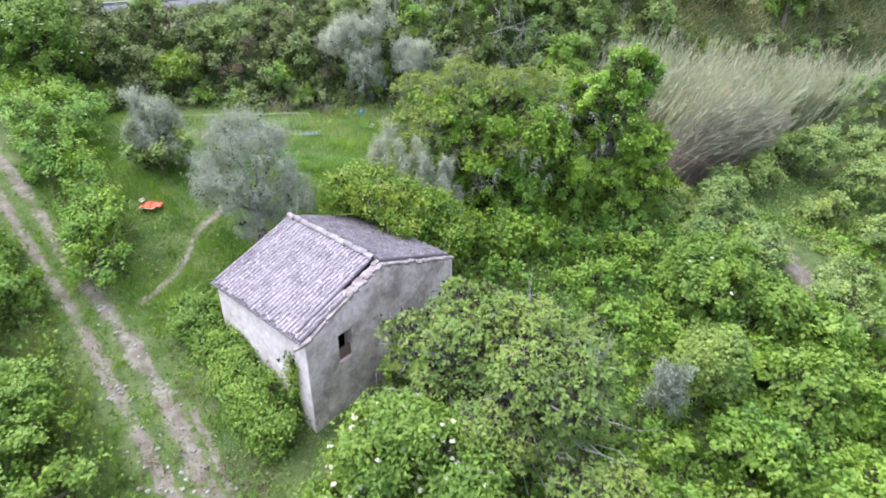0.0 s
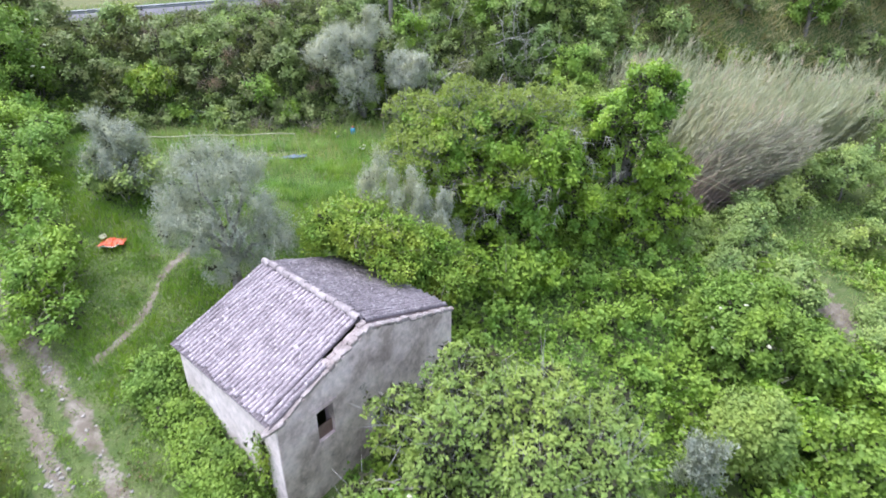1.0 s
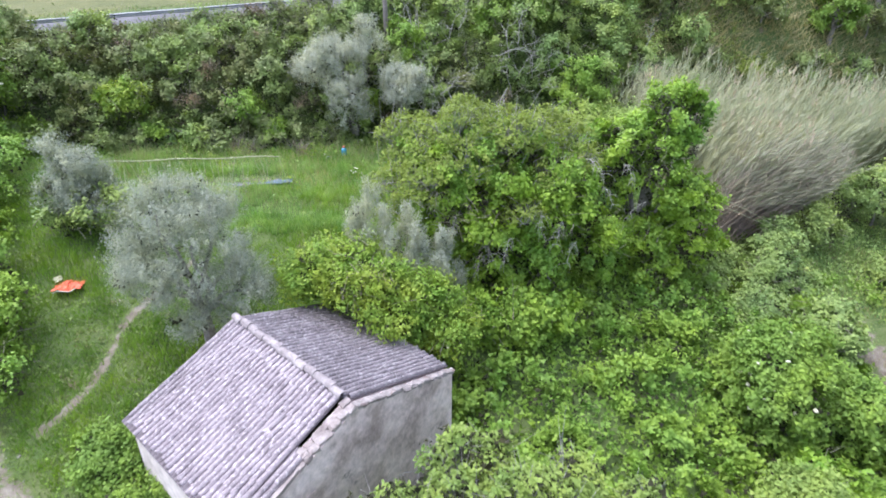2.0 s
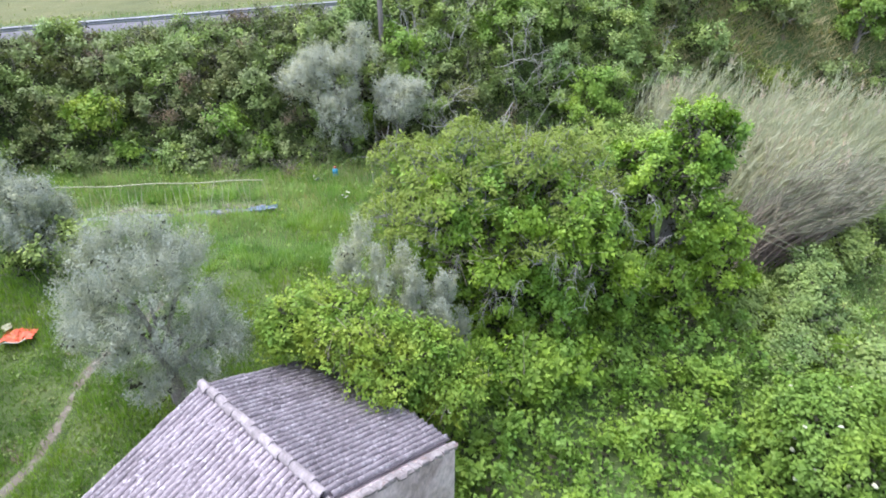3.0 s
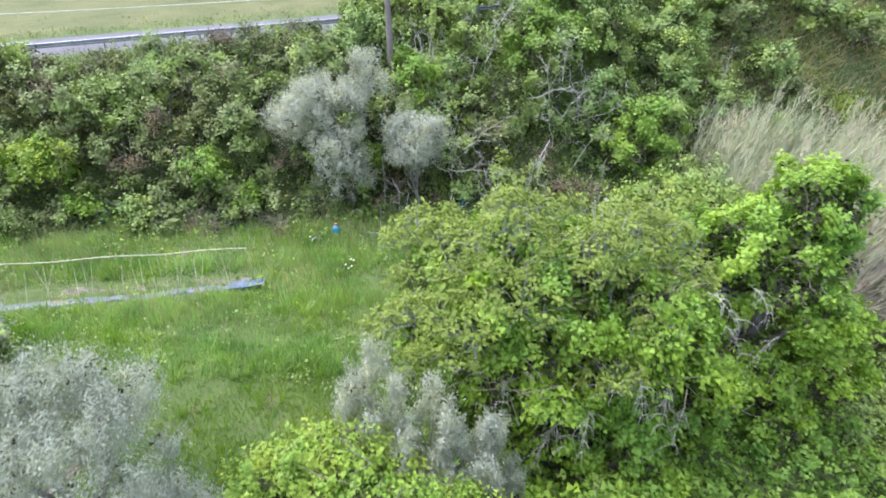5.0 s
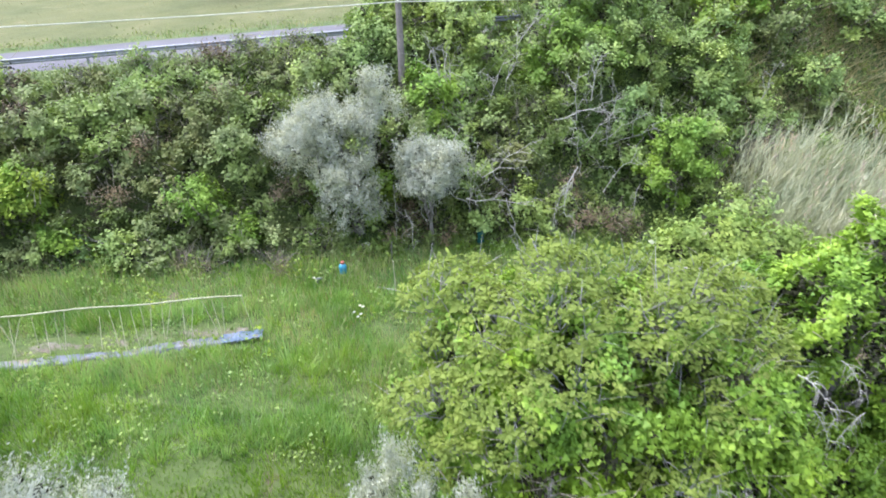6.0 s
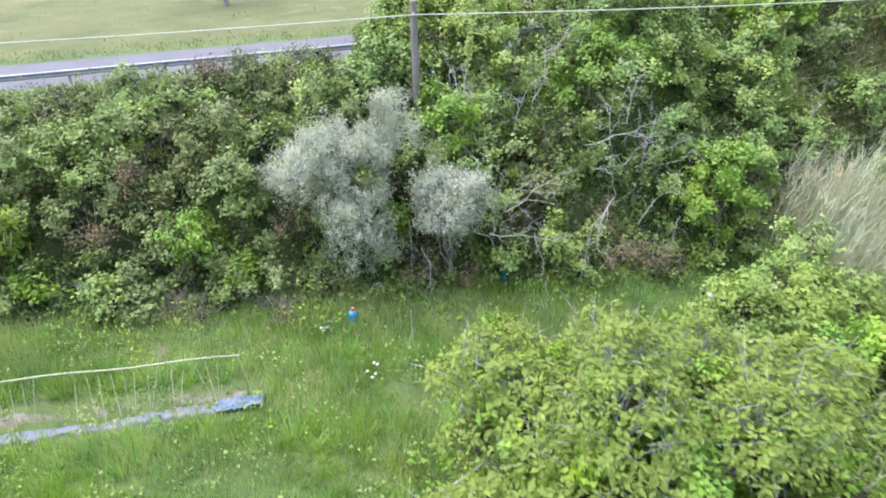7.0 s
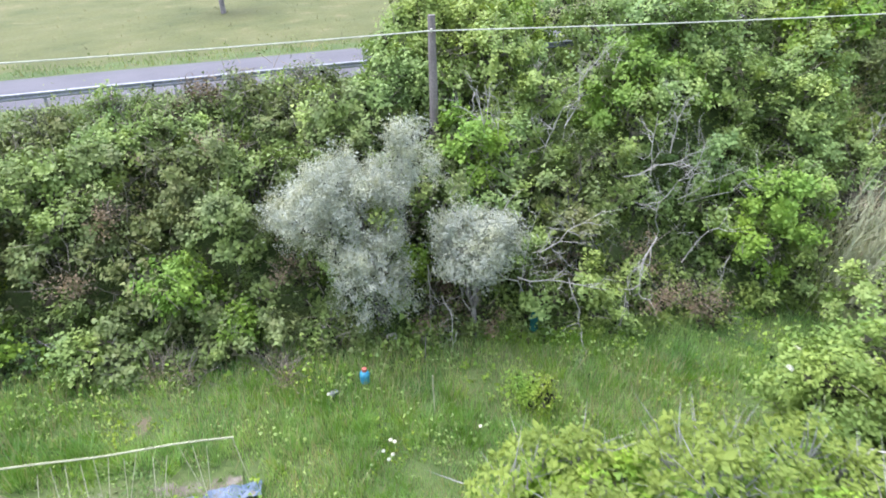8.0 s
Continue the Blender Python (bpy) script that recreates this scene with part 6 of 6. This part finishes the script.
# ---- garden things ----
bean_line = lambda x: 35.0 + 0.265 * (x + 7.65)
frame_at = np.array((-11.5, bean_line(-11.5)))
trellis = thing("bean_trellis", pose(*frame_at, gz(*frame_at)), "long pale cane rail with leaning bean stakes", "trellis")
z0 = gz(*frame_at)
xs = np.linspace(-16.3, -7.6, 15)
part("cane_rail", Pile().tube([(x - frame_at[0], bean_line(x) - frame_at[1], gz(x, bean_line(x)) + 1.06 + 0.03 * math.sin(x * 2) - z0) for x in xs], 0.023, 7).geo(), M["cane"], trellis)
for x in np.arange(-16.0, -7.5, 0.27):
    if rp.random() < 0.2:
        continue
    y = float(bean_line(x))
    q = (x + rp.normal(0.2, 0.16), y - 0.55 + rp.normal(0, 0.14))
    part("stake", Pile().tube([(q[0] - frame_at[0], q[1] - frame_at[1], gz(*q) - 0.05 - z0), (x - frame_at[0], y - frame_at[1], gz(x, y) + rp.uniform(0.75, 1.08) - z0)], 0.008, 5).geo(), M["cane"], trellis)
ribbon("garden_bed", [(-16.6, 32.3), (-13.5, 33.1), (-10.5, 33.95), (-7.4, 34.75)], 0.42, 0.05, M["track"], "worn brown soil bed under the bean stakes", "garden bed", rp, 1.5, worn=0.42)
ribbon("mulch_film", [(-14.6, 32.35), (-12.7, 32.75), (-10.6, 33.35), (-8.8, 33.95), (-7.1, 34.5)], 0.24, 0.07, M["film"], "crumpled bluish mulch film along the bean row", "plastic film", rp, 1.0, 0.0, 0.25)


def lathe(profile, sides=14):
    v, f = [], []
    for r, z in profile:
        v += [(r * math.cos(2 * math.pi * k / sides), r * math.sin(2 * math.pi * k / sides), z) for k in range(sides)]
    for i in range(len(profile) - 1):
        for k in range(sides):
            f.append((i * sides + k, i * sides + (k + 1) % sides, (i + 1) * sides + (k + 1) % sides, (i + 1) * sides + k))
    f.append(list(range(sides))[::-1])
    return v, f


def on_ground(x, y, rz=0, lift=0.0):
    return pose(x, y, gz(x, y) + float(ripple(x, y)) + lift, 0, 0, rz)


bucket = thing("bucket", on_ground(-5.02, 38.05, 20, 0.12), "small blue plastic can with a red cap in grass", "bucket")
part("body", lathe([(0.1, 0.0), (0.13, 0.02), (0.14, 0.28), (0.11, 0.35), (0.06, 0.39)]), M["blue"], bucket)
part("cap", lathe([(0.07, 0.39), (0.07, 0.47), (0.0, 0.48)], 10), M["red"], bucket, "faded red cap")

def crumpled(w, h, nx, ny, fold, rng, thick=0.012):
    """A creased sheet with two faces and a closed rim."""
    X, Y = np.meshgrid(np.linspace(-w / 2, w / 2, nx), np.linspace(-h / 2, h / 2, ny))
    Z = fold * (0.5 + 0.5 * np.sin(X * 9 + 2 * np.sin(Y * 7))) * (0.6 + 0.4 * np.sin(Y * 11 + X * 4)) + rng.normal(0, fold * 0.12, X.shape)
    X, Y = X + rng.normal(0, 0.02, X.shape) + 0.08 * Y, Y + rng.normal(0, 0.02, X.shape)
    top = np.stack((X, Y, Z + thick), -1).reshape(-1, 3)
    low = np.stack((X, Y, Z), -1).reshape(-1, 3)
    n, f = len(top), []
    for j in range(ny - 1):
        for i in range(nx - 1):
            q = (j * nx + i, j * nx + i + 1, (j + 1) * nx + i + 1, (j + 1) * nx + i)
            f += [q, tuple(k + n for k in q[::-1])]
    rim = list(range(nx)) + [j * nx + nx - 1 for j in range(1, ny)] + [(ny - 1) * nx + i for i in range(nx - 2, -1, -1)] + [j * nx for j in range(ny - 2, 0, -1)]
    f += [(a, a + n, b + n, b) for a, b in zip(rim, rim[1:] + rim[:1])]
    return np.concatenate((top, low)), [list(q) for q in f]


sheet = thing("plastic_sheet", on_ground(-13.45, 26.3, 20, 0.12), "crumpled orange-red plastic sheet lying in the grass", "plastic sheet")
part("sheet", crumpled(0.95, 0.68, 14, 10, 0.16, rp), M["orange"], sheet)
part("hem", Pile().tube([(-0.46 + 0.09 * i, -0.36 + 0.02 * math.sin(i * 1.7), 0.05 + 0.05 * math.sin(i * 0.9)) for i in range(9)], 0.022, 6).geo(), M["pale"], sheet, "pale rolled hem")
rag = part("litter", crumpled(0.26, 0.22, 7, 6, 0.1, rp), M["cane"], None)
rag.matrix_world = on_ground(-13.95, 26.55, 60, 0.1)
tagged(rag, "pale crumpled rag beside the orange sheet", "litter")

bag = thing("blue_sheet", on_ground(-7.55, 34.3, 16, 0.08), "crumpled blue plastic sheet at the end of the bean row", "plastic sheet")
part("sheet", crumpled(1.2, 0.42, 16, 9, 0.05, rp), M["blue_film"], bag)
lumps = np.array([(x + rp.normal(0, 0.3), y + rp.normal(0, 0.25), gz(x, y) + 0.12, 0.34, 0.3, 0.24) for x, y in ((-10.3, 38.0), (-9.8, 38.3), (-7.6, 38.4)) for _ in range(3)])
thicket("dead_weeds", lumps, 130, 8, 0.05, "dead_leaf", "grey-brown dead thistles at the foot of the bank", "weeds", rp, twig=260, small=True, aspect=0.5)

net = thing("netting_bundle", on_ground(0.0, 40.85), "dark green garden netting bundled on a stake", "netting")
part("stake", Pile().tube([(0, 0, -0.1), (0.03, 0, 0.95)], 0.018, 6).geo(), M["cane"], net)
part("net", lathe([(0.05, 0.1), (0.15, 0.2), (0.12, 0.45), (0.16, 0.6), (0.09, 0.8), (0.03, 0.86)], 10), M["green_net"], net)
post = thing("garden_stake", on_ground(-3.1, 37.0), "thin pale upright garden stake in long grass", "stake")
part("stick", Pile().tube([(0, 0, -0.1), (-0.06, 0, 1.35)], 0.018, 6).geo(), M["cane"], post)
post = thing("garden_stake", on_ground(-3.4, 39.3), "thin pale upright garden stake in long grass", "stake")
part("stick", Pile().tube([(0, 0, -0.1), (0.03, 0, 0.9)], 0.014, 6).geo(), M["bark"], post)
clod = part("pale_clump", stone_geo(0.32, 0.28, 0.26, rp), M["pale"], None)
clod.matrix_world = on_ground(-4.4, 40.0, 15, 0.22)
tagged(clod, "pale straw-coloured clump lying in dark grass", "clump")
rag = part("litter", stone_geo(0.3, 0.2, 0.1, rp), M["film"], None)
rag.matrix_world = on_ground(-5.8, 37.6, 40, 0.1)
tagged(rag, "scrap of grey plastic in the grass", "litter")

lumps = heap((-0.4, 37.6, gz(-0.4, 37.6) + 0.3), (0.5, 0.45, 0.4), 7, 0.4, rp)
tree("herb_bush", (-0.4, 37.6), lumps, 320, 9, 0.07, "vine", "small yellow-green herb bush in the meadow", "bush", rp, trunk=0.015, nlimb=4, small=True)
# a few white meadow flowers
head = bpy.data.meshes.new("flower")
head.from_pydata([(0.05 * math.cos(k), 0.05 * math.sin(k), 0.0) for k in np.arange(8) * math.pi / 4] + [(0, 0, 0.03)], [], [(i, (i + 1) % 8, 8) for i in range(8)])
head.materials.append(M["flower"])
for x, y in ((-4.2, 35.75), (-4.1, 35.7), (-4.35, 35.4), (-4.12, 35.3), (-4.2, 35.15), (-5.9, 37.2), (-2.0, 36.3)):
    f = thing("meadow_flower", on_ground(x, y), "white flower head on a thin stalk in the grass", "flower", "meadow flowers")
    part("stalk", Pile().tube([(0, 0, -0.05), (0.02, 0.01, 0.25), (0.03, 0, 0.46)], 0.006, 5).geo(), M["bright"], f)
    ob = tagged(new("flower", head), "white flower head")
    ob.parent = f
    ob.matrix_basis = pose(0.03, 0, 0.46, 8, -10, 0)

# small tree standing in the far meadow
lumps = heap((-16.3, 65.4, gz(-16.3, 65.4) + 4.2), (2.0, 2.0, 1.3), 10, 0.4, rp)
tree("field_tree", (-15.9, 65.0), lumps, 1500, 7, 0.16, "scrub", "leaning dark-trunked tree in the pale meadow", "tree", rp, trunk=0.14, fork=0.6)

# stones on the track
for i in range(120):
    t = rp.random()
    line = RUT_R if i % 2 else RUT_L
    j = int(rp.integers(4, 8))
    a, b = np.array(line[j]), np.array(line[j + 1])
    q = a + (b - a) * t + rp.normal(0, 0.35, 2)
    k = 0.05 + 0.11 * rp.random() ** 2
    st = part("stone", stone_geo(k, k * rp.uniform(0.6, 1), k * 0.6, rp), M["stone"], None)
    st.matrix_world = on_ground(float(q[0]), float(q[1]), rp.uniform(0, 360), 0.045)
    tagged(st, "pale limestone lying on the track", "stone", "track stones")

# ---- roof tiles, one by one ----
for parent, m in LATE_TILES:
    tile_object(parent, skewed(m))
